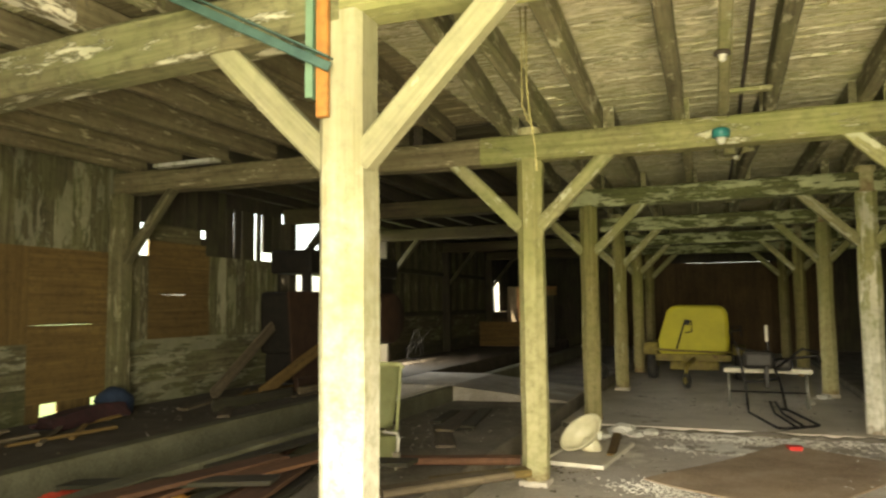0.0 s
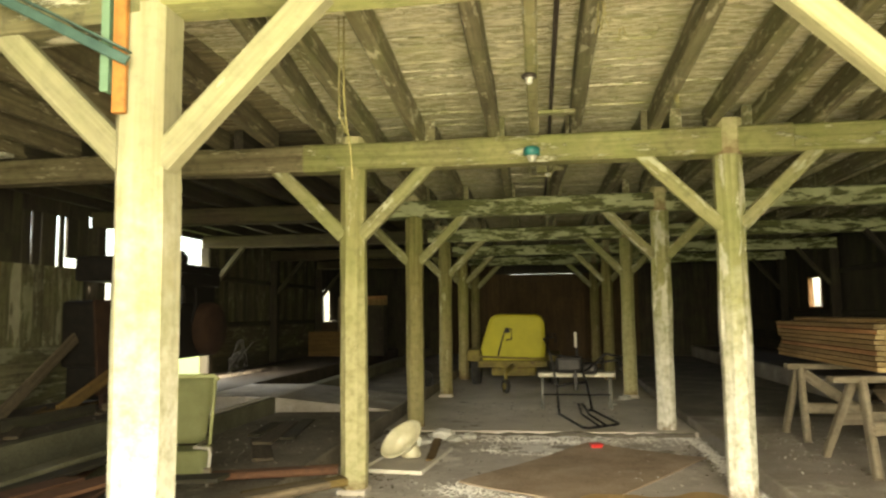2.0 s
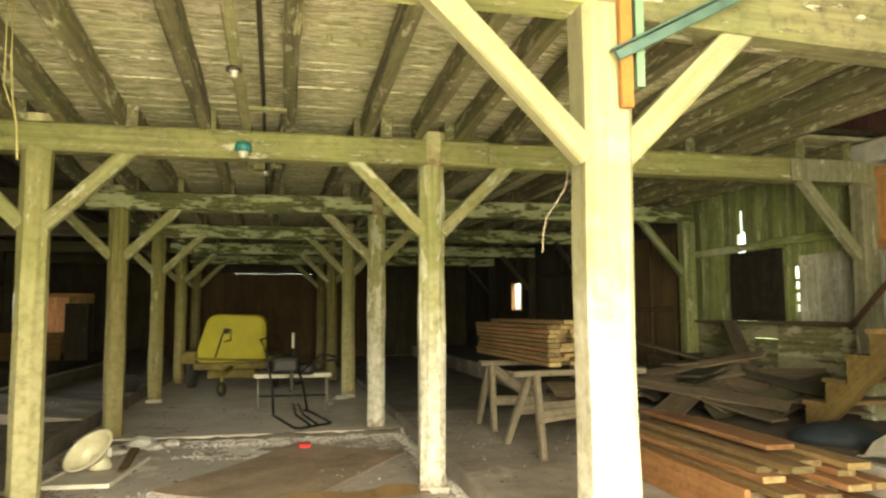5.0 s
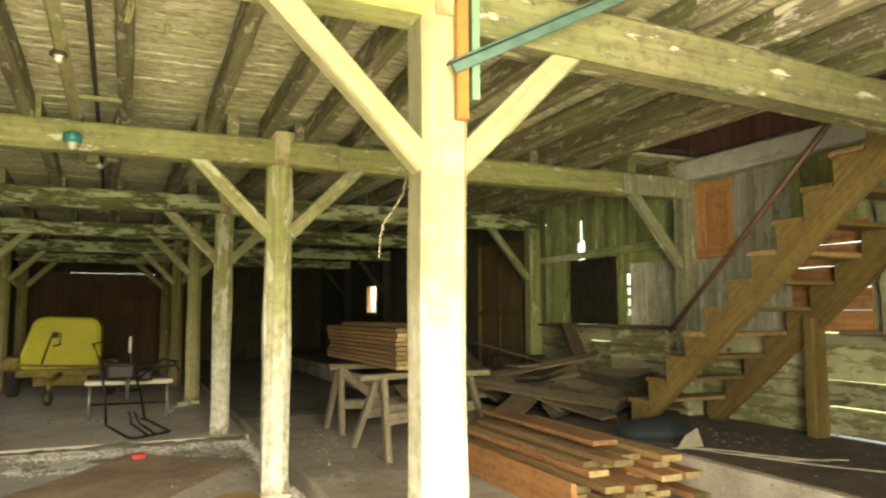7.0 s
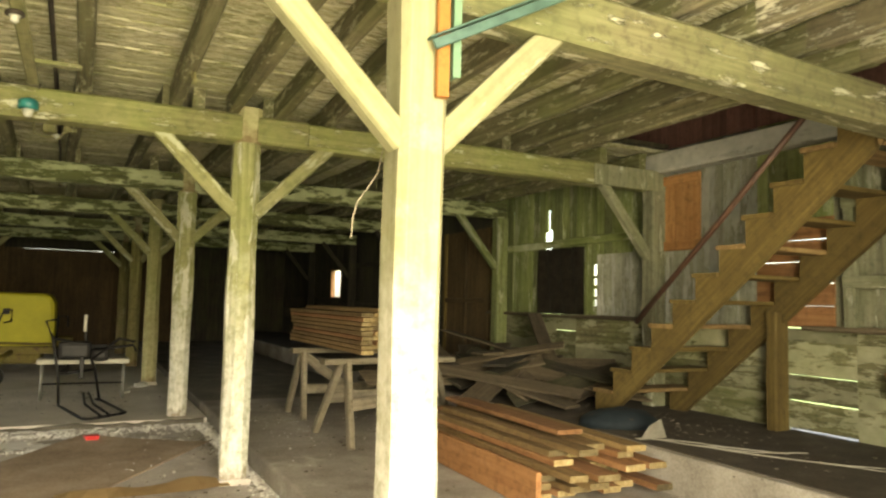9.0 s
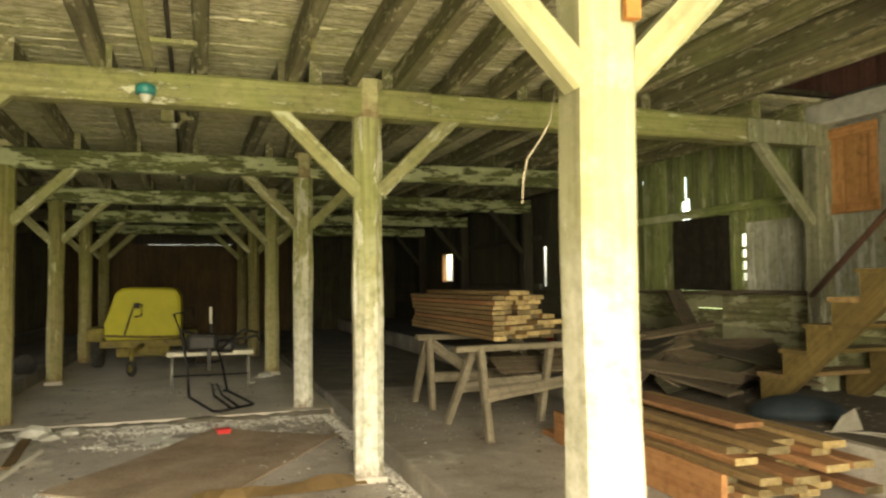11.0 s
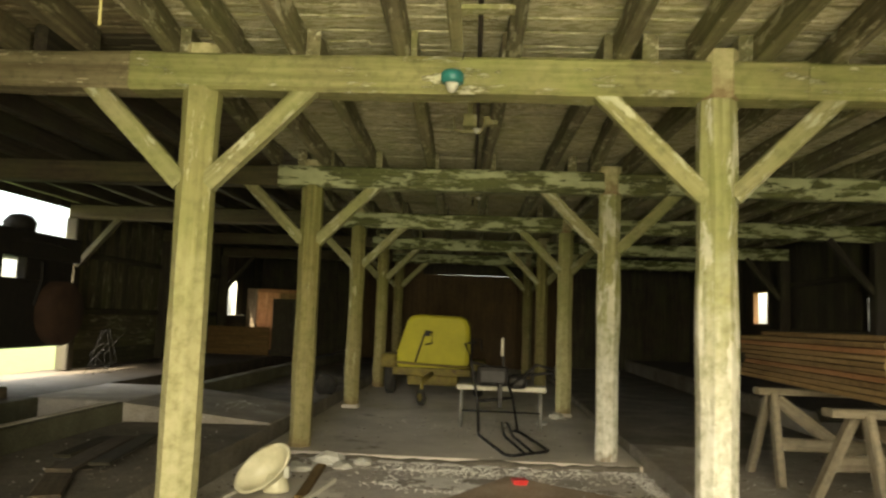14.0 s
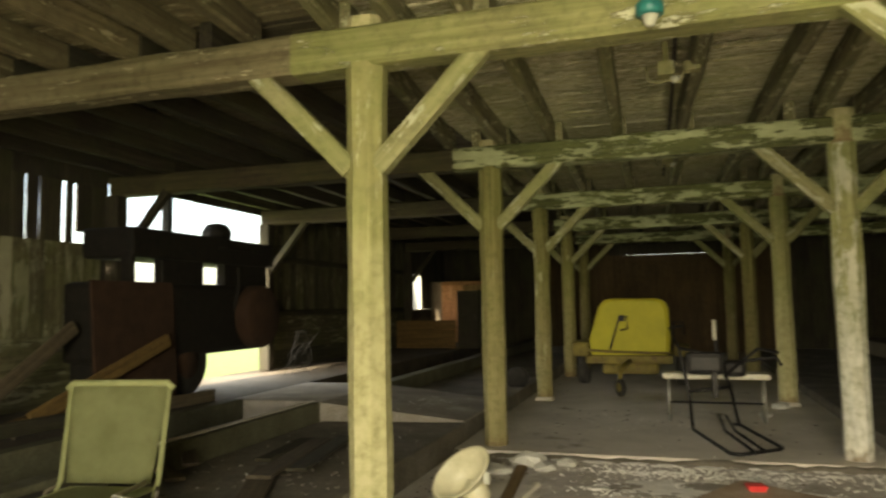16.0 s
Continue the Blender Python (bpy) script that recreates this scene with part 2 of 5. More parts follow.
new_wood = wood("yellow_pine", (0.095, 0.062, 0.015), (0.165, 0.112, 0.03), (0.24, 0.172, 0.054), relief=0.25, tone=0.25)
orange_wood = wood("orange_shutter_wood", (0.38, 0.17, 0.06), (0.52, 0.26, 0.1), (0.62, 0.34, 0.15), relief=0.3, tone=0.15)
ply_mat = wood("brown_plywood", (0.11, 0.065, 0.018), (0.19, 0.115, 0.035), (0.26, 0.165, 0.055), relief=0.2, tone=0.2)
end_mat = wood("lumber_end", (0.26, 0.17, 0.065), (0.46, 0.34, 0.15), (0.66, 0.54, 0.3), relief=0.2, tone=0.8)
red_board = wood("red_painted_board", (0.09, 0.04, 0.03), (0.16, 0.07, 0.055), (0.22, 0.11, 0.09), tone=0.35)
concrete = grit("dusty_concrete", (0.27, 0.235, 0.195), (0.5, 0.455, 0.395), (0.66, 0.62, 0.555), 2.0, 70.0, dust=(0.74, 0.7, 0.62), dust_at=0.54, spots=(0.5, 0.47, 0.38))
dusty = grit("dusty_stall_concrete", (0.17, 0.148, 0.118), (0.31, 0.275, 0.225), (0.44, 0.4, 0.34), 2.2, 65.0, dust=(0.5, 0.465, 0.4), dust_at=0.58)
damp = grit("damp_concrete", (0.1, 0.088, 0.066), (0.18, 0.158, 0.122), (0.27, 0.24, 0.195), 2.5, 60.0, dust=(0.34, 0.31, 0.25), dust_at=0.63)
# dirt on the stall concrete plus the stalls' shade in one darker tone
stained = grit("dimmed_dirty_concrete", (0.07, 0.06, 0.042), (0.155, 0.135, 0.1), (0.27, 0.24, 0.19), 2.2, 55.0, dust=(0.34, 0.31, 0.25), dust_at=0.6)
olive = grit("olive_concrete", (0.055, 0.052, 0.028), (0.105, 0.1, 0.058), (0.17, 0.162, 0.1), 2.5, 60.0, dust=(0.07, 0.06, 0.035), dust_at=0.58)
joist_flake = wood("broadly_flaking_joist", (0.1, 0.085, 0.05), (0.22, 0.19, 0.115), (0.34, 0.3, 0.19), (0.74, 0.71, 0.55), 0.47, algae=0.35, flake=2.6, soil=0.6, relief=0.8, tone=0.3)
slab_mat = grit("pale_concrete_slab", (0.43, 0.39, 0.32), (0.58, 0.53, 0.45), (0.7, 0.65, 0.56), 1.6, 80.0, dust=(0.16, 0.13, 0.09), dust_at=0.62)
dirt = grit("dark_earth", (0.03, 0.023, 0.015), (0.065, 0.05, 0.032), (0.11, 0.088, 0.06), 4.0, 45.0, relief=1.0)
grass_mat = grit("sunlit_grass", (0.06, 0.1, 0.025), (0.1, 0.15, 0.04), (0.16, 0.2, 0.06), 4.0, 30.0)


# ---- building helpers ----
def thing(name, at=(0, 0, 0), rot=(0, 0, 0), label="", category="", group="", kind=""):
    ob = new(name)
    ob.empty_display_size = 0.1
    ob.matrix_basis = pose(*at, *rot)
    return tagged(ob, label, category, group, kind)


def mesh_of(name, bm, material):
    me = bpy.data.meshes.new(name)
    bm.to_mesh(me)
    bm.free()
    for mt in (material if isinstance(material, (list, tuple)) else [material]):
        me.materials.append(mt)
    return me


def part(name, bm, material, parent, label="", m=None, smooth=False):
    ob = new(name, bm if isinstance(bm, bpy.types.Mesh) else mesh_of(name, bm, material))
    if smooth:
        for p in ob.data.polygons:
            p.use_smooth = True
    ob.parent = parent
    if m is not None:
        ob.matrix_basis = m
    if label:
        ob["label"] = label
    return ob


def solo(name, bm, material, label, category, group="", kind="", m=None, smooth=False):
    ob = part(name, bm, material, None, "", m, smooth)
    return tagged(ob, label, category, group, kind)


def box(bm, x0, x1, y0, y1, z0, z1, bev=0.0):
    r = bmesh.ops.create_cube(bm, size=1.0, matrix=Matrix.Translation(((x0 + x1) / 2, (y0 + y1) / 2, (z0 + z1) / 2)) @ Matrix.Diagonal((x1 - x0, y1 - y0, z1 - z0, 1)))
    if bev:
        es = list({e for v in r["verts"] for e in v.link_edges})
        bmesh.ops.bevel(bm, geom=es, offset=bev, segments=2, affect="EDGES", profile=0.6)
    return bm


def crate(x0, x1, y0, y1, z0, z1, bev=0.0):
    return box(bmesh.new(), x0, x1, y0, y1, z0, z1, bev)


def rod(bm, a, b, r, n=10, r2=None):
    a, b = Vector(a), Vector(b)
    d = b - a
    q = d.to_track_quat("Z", "Y").to_matrix().to_4x4()
    bmesh.ops.create_cone(bm, cap_ends=True, segments=n, radius1=r, radius2=r if r2 is None else r2, depth=d.length, matrix=Matrix.Translation((a + b) / 2) @ q)
    return bm


def tube(pts, r, n=8):
    """A bent tube through the points."""
    bm = bmesh.new()
    pts = [Vector(p) for p in pts]
    rings = []
    for i, p in enumerate(pts):
        d = (pts[min(i + 1, len(pts) - 1)] - pts[max(i - 1, 0)]).normalized()
        q = d.to_track_quat("Z", "Y")
        rings.append([bm.verts.new(p + q @ Vector((r * math.cos(k * math.tau / n), r * math.sin(k * math.tau / n), 0))) for k in range(n)])
    for ra, rb in zip(rings, rings[1:]):
        for k in range(n):
            bm.faces.new((ra[k], ra[(k + 1) % n], rb[(k + 1) % n], rb[k]))
    bm.faces.new(rings[0][::-1])
    bm.faces.new(rings[-1])
    return bm


def stick(length, w, h, ch=0.012, seg=5, wob=0.004, seed=0, ragged=0.0):
    """A sawn timber along local z from 0 to length, with worn corners and slight waviness."""
    bm = bmesh.new()
    ch = min(ch, w * 0.45, h * 0.45)
    x, y = w / 2, h / 2
    sec = [(-x + ch, -y), (x - ch, -y), (x, -y + ch), (x, y - ch), (x - ch, y), (-x + ch, y), (-x, y - ch), (-x, -y + ch)]
    rings = []
    for i in range(seg + 1):
        z = length * i / seg
        ring = []
        for k, (px, py) in enumerate(sec):
            o = noise.noise_vector(Vector((seed * 3.7 + k * 0.35, z * 1.7, seed * 1.3))) * wob
            dz = ragged * noise.noise(Vector((seed + k * 1.9, i * 5.0, 2.0))) if i in (0, seg) else 0.0
            ring.append(bm.verts.new((px + o.x, py + o.y, z + dz)))
        rings.append(ring)
    for ra, rb in zip(rings, rings[1:]):
        for k in range(8):
            bm.faces.new((ra[k], ra[(k + 1) % 8], rb[(k + 1) % 8], rb[k]))
    bm.faces.new(rings[0][::-1])
    bm.faces.new(rings[-1])
    return bm


def span(a, b, up=(0, 0, 1)):
    """The pose that lays local z from a to b, with local y towards up."""
    a, b = Vector(a), Vector(b)
    z = (b - a).normalized()
    u = Vector(up)
    if abs(z.dot(u)) > 0.99:
        u = Vector((0, 1, 0))
    x = u.cross(z).normalized()
    y = z.cross(x)
    m = Matrix((x, y, z)).transposed().to_4x4()
    m.translation = a
    return m, (b - a).length


def timber(name, a, b, w, h, material, parent=None, label="", up=(0, 0, 1), **kw):
    """A timber from a to b: w wide, h high (towards up)."""
    m, length = span(a, b, up)
    kw.setdefault("seed", (a[0] * 7.1 + a[1] * 3.3 + b[2] * 5.7) % 97)
    return part(name, stick(length, w, h, **kw), material, parent, label, m)


# ---- the plan ----
ROW_L, ROW_R = -1.33, 1.55
BAYS = [2.09, 5.17, 8.15, 11.2, 14.25, 17.3]
WALL_L, WALL_R, Y_FRONT, Y_END = -5.65, 5.7, -2.3, 20.4
Y_LOFT = 0.9
BEAM_Z, JOIST_Z, CEIL_Z = 2.53, 2.74, 2.91
STALL, PLAT = 0.14, 0.4

# ---- floors and ground ----
solo("ground", crate(-150, 150, -150, 150, -0.4, -0.12), grass_mat, "sunlit grass around the barn", "ground", kind="structure")
floor = thing("floor", label="dusty concrete barn floor with gutters", category="floor", kind="structure")
part("aisle", crate(-1.72, 1.78, Y_FRONT - 1, 7.9, -0.3, 0.0), concrete, floor)
part("aisle_slab", crate(-1.72, 1.78, 7.9, Y_END, -0.3, 0.05, 0.016), slab_mat, floor, "paler raised concrete slab")
part("stall_floor_right", crate(1.79, 4.05, Y_FRONT, 8.6, -0.3, STALL, 0.02), dusty, floor)
part("stall_floor_far", crate(1.79, 4.05, 8.605, Y_END, -0.3, STALL - 0.004, 0.02), stained, floor)
part("platform_right", crate(4.06, WALL_R + 0.2, Y_FRONT, Y_END, -0.3, PLAT, 0.02), dusty, floor)
part("stall_floor_left", crate(-3.14, -1.73, Y_FRONT, Y_END, -0.3, 0.2, 0.02), stained, floor)
for y0, y1 in ((Y_FRONT, 8.2), (9.8, Y_END)):
    part("trough_rim", crate(-3.32, -3.15, y0, y1, -0.3, 0.38, 0.02), olive, floor)
    part("trough_bottom", crate(-4.0, -3.33, y0, y1, -0.3, 0.12), dirt, floor)
part("crosswalk", crate(-4.16, -3.15, 8.2, 9.8, -0.3, 0.384, 0.015), concrete, floor)
part("platform_dirt", crate(4.12, WALL_R, Y_FRONT, Y_END, PLAT - 0.01, PLAT + 0.006), dirt, floor, "dark earth on the platform")
part("platform_kerb", crate(-4.16, -4.01, Y_FRONT, 8.19, -0.3, 0.392, 0.02), olive, floor, "dark olive concrete kerb")
part("platform_left", crate(WALL_L - 0.2, -4.17, Y_FRONT, Y_END, -0.3, 0.38, 0.02), dirt, floor)
bm = bmesh.new()
va = [bm.verts.new(v) for v in ((-3.14, 8.15, 0.38), (-1.74, 8.35, 0.215), (-1.74, 9.9, 0.215), (-3.14, 9.8, 0.38), (-3.14, 8.15, 0.15), (-1.74, 8.35, 0.15), (-1.74, 9.9, 0.15), (-3.14, 9.8, 0.15))]
for f in ((0, 1, 2, 3), (4, 7, 6, 5), (0, 4, 5, 1), (1, 5, 6, 2), (2, 6, 7, 3), (3, 7, 4, 0)):
    bm.faces.new([va[i] for i in f])
part("crosswalk_ramp", bm, dusty, floor)

# ---- posts, braces, beams ----
def row_x(x, y):
    """The post rows run a little askew to the walls."""
    return x - 0.021 * (y - 5.17) if y > 5 else x + (0.05 if x < 0 else 0.03)


def post_thing(x, y, w, base_z, seed, first=False):
    t = thing("timber_post", (x, y, base_z), label="limewashed chamfered timber post with two knee braces", category="post", group="barn posts")
    top = BEAM_Z + 0.02 - base_z
    if not first and y < 12:
        part("plinth", crate(-w * 0.56, w * 0.56, -w * 0.56, w * 0.56, 0.0, 0.045, 0.012), slab_mat, t, "pale concrete plinth")
    # deeper rows take darker tones, which stand in for the light's falloff
    part("shaft", stick(top, w, w, ch=w * (0.15 if first else 0.29), seg=14, wob=0.012, seed=seed), post_first if first else (post_pale if y < 9 else post_mat if y < 12 else post_olive_dim) if x > 0 else post_mat if y < 6 else post_olive_dim, t, m=pose(0, 0, 0))
    part("post_head", stick(JOIST_Z + 0.06 - BEAM_Z, w * 0.95, w * 0.78, ch=0.045, seg=3, seed=seed + 4), post_mat, t, m=pose(0, -0.034 if x > 0 else 0.0, BEAM_Z - base_z))
    for s in (-1, 1):
        lift = -0.045 if first else 0.0
        a = Vector((s * (w / 2 - 0.03), -w / 2 + 0.068, 2.0 + lift - base_z))
        b = Vector((s * (w / 2 + 0.6), -w / 2 + 0.068, 2.63 + lift - base_z))
        timber("knee_brace", a, b, 0.105, 0.09, brace_first if first else brace_mat, t, up=(0, 1, 0), seg=7, wob=0.008, ch=0.012, seed=seed + s)
    return t


for i, y in enumerate(BAYS):
    for x in (ROW_L, ROW_R):
        bz = 0.0 if i < 3 else 0.05
        post_thing(row_x(x, y), y, 0.19 if i == 0 else 0.2, bz, i * 5 + x, i == 0)
    bt = thing("ceiling_beam", (0, y, BEAM_Z), label="limewashed cross beam with flaking paint", category="beam", group="cross beams")
    ja, jb = (row_x(ROW_L, y), row_x(ROW_R, y)) if i == 0 else (ROW_L - 0.4, ROW_R + 0.45)
    for k, (x0, x1) in enumerate(((WALL_L + 0.05, ja), (ja + 0.005, jb), (jb + 0.005, WALL_R - 0.05))):
        deep = 0.23 if i == 0 and k != 1 else 0.21
        sag = (-0.1, 0.075) if k == 0 else (0.075, -0.09)
        za, zb = sag if i == 0 and k != 1 else (0.105, 0.105)
        # far left lengths are darker: the stalls' shade is in the wood tone
        timber("beam_length", (x0, 0, za), (x1, 0, zb), 0.2, deep, (beam_mat if k == 1 or i else beam_first) if i == 0 or (i == 1 and k) else ((joist_brown if i == 1 else beam_bare_dim) if k == 0 else beam_peel), bt, seg=18, wob=0.012, ch=0.02, seed=i * 3 + k)

# ---- joists and boarded ceiling ----
JOISTS_NEAR = [(-5.35, -5.35), (-4.85, -4.85), (-4.3, -4.3), (-3.8, -3.8), (-3.3, -3.3), (-2.78, -2.8), (-2.3, -2.45), (-1.72, -2.02), (-1.12, -1.52), (-0.98, -1.17), (-0.62, -0.79), (-0.12, -0.19), (0.43, 0.43), (0.97, 1.02), (1.37, 1.43), (1.66, 1.78), (1.92, 2.18), (2.5, 2.55), (2.95, 3.0), (3.45, 3.5), (3.9, 3.95), (4.35, 4.35), (4.95, 4.95), (5.45, 5.45)]
JOISTS_FAR = [(-5.35, -5.4), (-4.85, -4.9), (-4.3, -4.35), (-3.8, -3.85), (-3.3, -3.35), (-2.78, -2.85), (-2.3, -2.35), (-1.45, -1.77), (-1.18, -1.27), (-0.7, -0.82), (-0.15, -0.24), (0.41, 0.29), (0.97, 0.9), (1.18, 1.33), (1.7, 1.65), (2.2, 2.15), (2.75, 2.7), (3.3, 3.25), (3.85, 3.8), (4.35, 4.3), (4.95, 4.9), (5.45, 5.4)]
YB = [Y_LOFT] + BAYS + [Y_END]
for i in range(len(YB) - 1):
    for xa, xb in (JOISTS_NEAR if i < 2 else JOISTS_FAR):
        if i < 2 and xa > 4.4:
            continue
        if i == 0:
            xb = xa
        shift = -0.06 * max(0, i - 2)
        # left joists: brown in one bay, beyond it near black to hold shade
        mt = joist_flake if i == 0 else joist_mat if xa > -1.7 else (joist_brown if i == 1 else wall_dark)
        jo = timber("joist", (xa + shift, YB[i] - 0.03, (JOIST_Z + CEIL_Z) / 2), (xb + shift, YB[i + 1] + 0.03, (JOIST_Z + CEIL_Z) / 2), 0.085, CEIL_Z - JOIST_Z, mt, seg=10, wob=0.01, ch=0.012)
        tagged(jo, "weathered ceiling joist with flaking limewash" if mt in (joist_mat, joist_flake) else "bare dark brown ceiling joist", "joist", "ceiling joists")

lath, dark_lath, brown = bmesh.new(), bmesh.new(), bmesh.new()
rng = random.Random(4)
y = Y_LOFT
while y < Y_END:
    w = rng.uniform(0.05, 0.1) if y < 8.2 else rng.uniform(0.12, 0.18)
    x = WALL_L
    while x < WALL_R + 0.1:
        x1 = min(x + rng.uniform(2.0, 4.2), WALL_R + 0.15)
        well = 0.6 < y < 5.0
        dz = rng.uniform(0, 0.014)
        for a, b, bm in ((x, min(x1, -1.7), lath if y < 2.1 else brown if y < 5.2 else dark_lath), (max(x, -1.7), min(x1, 4.45) if well else x1, lath)):
            if b - a > 0.02:
                box(bm, a, b - 0.004, y + 0.003, min(y + w, Y_END) - 0.003, CEIL_Z + dz, CEIL_Z + 0.035 + dz)
        x = x1
    y += w
solo("ceiling", lath, board_x, "narrow rough ceiling boards with flaking limewash", "ceiling", kind="structure")
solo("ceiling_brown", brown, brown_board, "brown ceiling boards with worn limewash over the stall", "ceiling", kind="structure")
solo("ceiling_bare", dark_lath, dim_board, "bare ceiling boards darkened for the dim side stalls", "ceiling", kind="structure")
solo("upper_floor", crate(WALL_L, 4.45, Y_LOFT, Y_END, CEIL_Z + 0.06, CEIL_Z + 0.1), wall_dark, "loft floor above the boards", "floor", kind="structure")
solo("upper_floor_side", crate(4.45, WALL_R + 0.1, 5.05, Y_END, CEIL_Z + 0.06, CEIL_Z + 0.1), wall_dark, "loft floor beside the stairwell", "floor", kind="structure")
solo("upper_floor_front", crate(4.45, WALL_R + 0.1, 0.5, 0.6, CEIL_Z + 0.06, CEIL_Z + 0.1), wall_dark, "loft floor beside the stairwell", "floor", kind="structure")
# loft enclosure over the stairwell
solo("loft_ceiling", crate(3.5, WALL_R + 0.2, -0.5, 6.0, 4.4, 4.45), wall_dark, "dark boards over the stairwell", "ceiling", kind="structure")
solo("roof", crate(WALL_L - 0.6, WALL_R + 0.6, Y_FRONT - 0.3, Y_END + 0.6, 4.62, 4.75), wall_dark, "barn roof", "roof", kind="structure")
for nm, c in (("loft_wall_west", (3.45, 3.5, -0.5, 6.0)), ("loft_wall_north", (3.5, WALL_R, 6.0, 6.05)), ("loft_wall_south", (3.5, WALL_R, -0.55, -0.5))):
    solo(nm, crate(*c, CEIL_Z + 0.1, 4.4), wall_dark, "dark loft partition", "wall", kind="structure")


# ---- walls ----
def boarded_wall(name, x, out, spans, label):
    """A wall along y at x; out is +1 or -1. spans: y0, y1, z0, z1, width, material, horizontal."""
    w = thing(name, (x, 0, 0), label=label, category="wall", kind="structure")
    r = random.Random(len(name))
    for y0, y1, z0, z1, width, material, flat in spans:
        a, lim = (z0, z1) if flat else (y0, y1)
        while a < lim - 0.01:
            b = min(lim, a + width * r.uniform(0.85, 1.15))
            if lim - b < width * 0.4:
                b = lim
            th, off = r.uniform(0.022, 0.032), r.uniform(0.0, 0.014)
            ca, cb = (0, a + 0.002, b - 0.002), (0, y0, y1)
            if flat:
                timber("board", (out * (off + th / 2), y0, (a + b) / 2), (out * (off + th / 2), y1, (a + b) / 2), th, b - a + 0.008, material, w, seg=8, wob=0.005, ch=0.006)
            else:
                timber("board", (out * (off + th / 2), (a + b) / 2, z0), (out * (off + th / 2), (a + b) / 2, z1), b - a + 0.006, th, material, w, up=(1, 0, 0), seg=6, wob=0.005, ch=0.006)
            a = b
    return w


TOP = CEIL_Z + 0.05
boarded_wall("wall_right", WALL_R, 1, [
    (Y_FRONT, 3.1, PLAT, 1.22, 0.24, low_wall, True),
    (3.1, 3.7, 0.425, 0.632, 0.3, low_wall, True),
    (3.1, 3.7, 0.65, 0.842, 0.3, low_wall, True),
    (3.1, 3.7, 0.856, 1.22, 0.25, low_wall, True),
    (3.7, 6.55, PLAT, 1.22, 0.24, low_wall, True),
    (6.55, 6.95, PLAT, 1.055, 0.24, low_wall, True),
    (6.55, 6.95, 1.07, 1.22, 0.24, low_wall, True),
    (6.95, 8.4, PLAT, 1.22, 0.24, low_wall, True),
    # greyer boards: the dim wall beside the stairs is put into their tone
    (Y_FRONT, 3.28, 1.22, TOP, 0.2, wall_grey, False),
    (3.28, 3.98, 2.02, TOP, 0.2, wall_mat, False),
    (3.98, 5.42, 1.22, TOP, 0.17, wall_white, False),
    # glowing patch of the wall, its brightness put into whiter boards
    (5.42, 6.17, 1.22, 1.95, 0.16, wall_white, False),
    (5.42, 6.17, 1.95, TOP, 0.15, wall_mat, False),
    (6.17, 6.245, 1.22, 1.36, 0.1, wall_mat, False),
    (6.17, 6.245, 1.44, 1.47, 0.1, wall_mat, False),
    (6.17, 6.245, 1.56, 1.6, 0.1, wall_mat, False),
    (6.17, 6.245, 1.68, 1.71, 0.1, wall_mat, False),
    (6.17, 6.245, 1.84, TOP, 0.1, wall_mat, False),
    (6.245, 6.4, 1.22, TOP, 0.1, wall_mat, False),
    (6.4, 7.05, 2.06, TOP, 0.14, wall_mat, False),
    (7.05, 7.1, 2.3, TOP, 0.14, wall_mat, False),
    (7.1, 7.16, 2.56, TOP, 0.14, wall_mat, False),
    (7.16, 7.22, 2.28, TOP, 0.14, wall_mat, False),
    (7.22, 7.33, 2.06, TOP, 0.14, wall_mat, False),
    (7.33, 7.95, 1.22, TOP, 0.15, wall_mat, False),
    (7.95, 7.98, 1.22, 2.58, 0.15, wall_mat, False),
    (7.95, 7.98, 2.62, TOP, 0.15, wall_mat, False),
    (7.98, 8.5, 1.22, TOP, 0.17, wall_mat, False),
    # boards beyond here hold the dim far end in their tone
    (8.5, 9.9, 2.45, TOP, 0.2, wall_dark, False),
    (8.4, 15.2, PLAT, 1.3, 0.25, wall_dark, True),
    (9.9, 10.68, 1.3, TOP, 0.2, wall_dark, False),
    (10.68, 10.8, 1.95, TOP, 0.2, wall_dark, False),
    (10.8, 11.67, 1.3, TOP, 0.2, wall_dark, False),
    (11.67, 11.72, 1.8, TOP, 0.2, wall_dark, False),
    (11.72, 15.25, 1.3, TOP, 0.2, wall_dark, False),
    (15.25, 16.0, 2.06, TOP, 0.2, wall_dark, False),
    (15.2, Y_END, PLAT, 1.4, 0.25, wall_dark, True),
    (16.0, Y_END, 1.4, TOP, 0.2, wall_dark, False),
    (Y_FRONT, 6.0, TOP, 4.55, 0.16, red_board, False)], "limewashed board wall over horizontal planks")
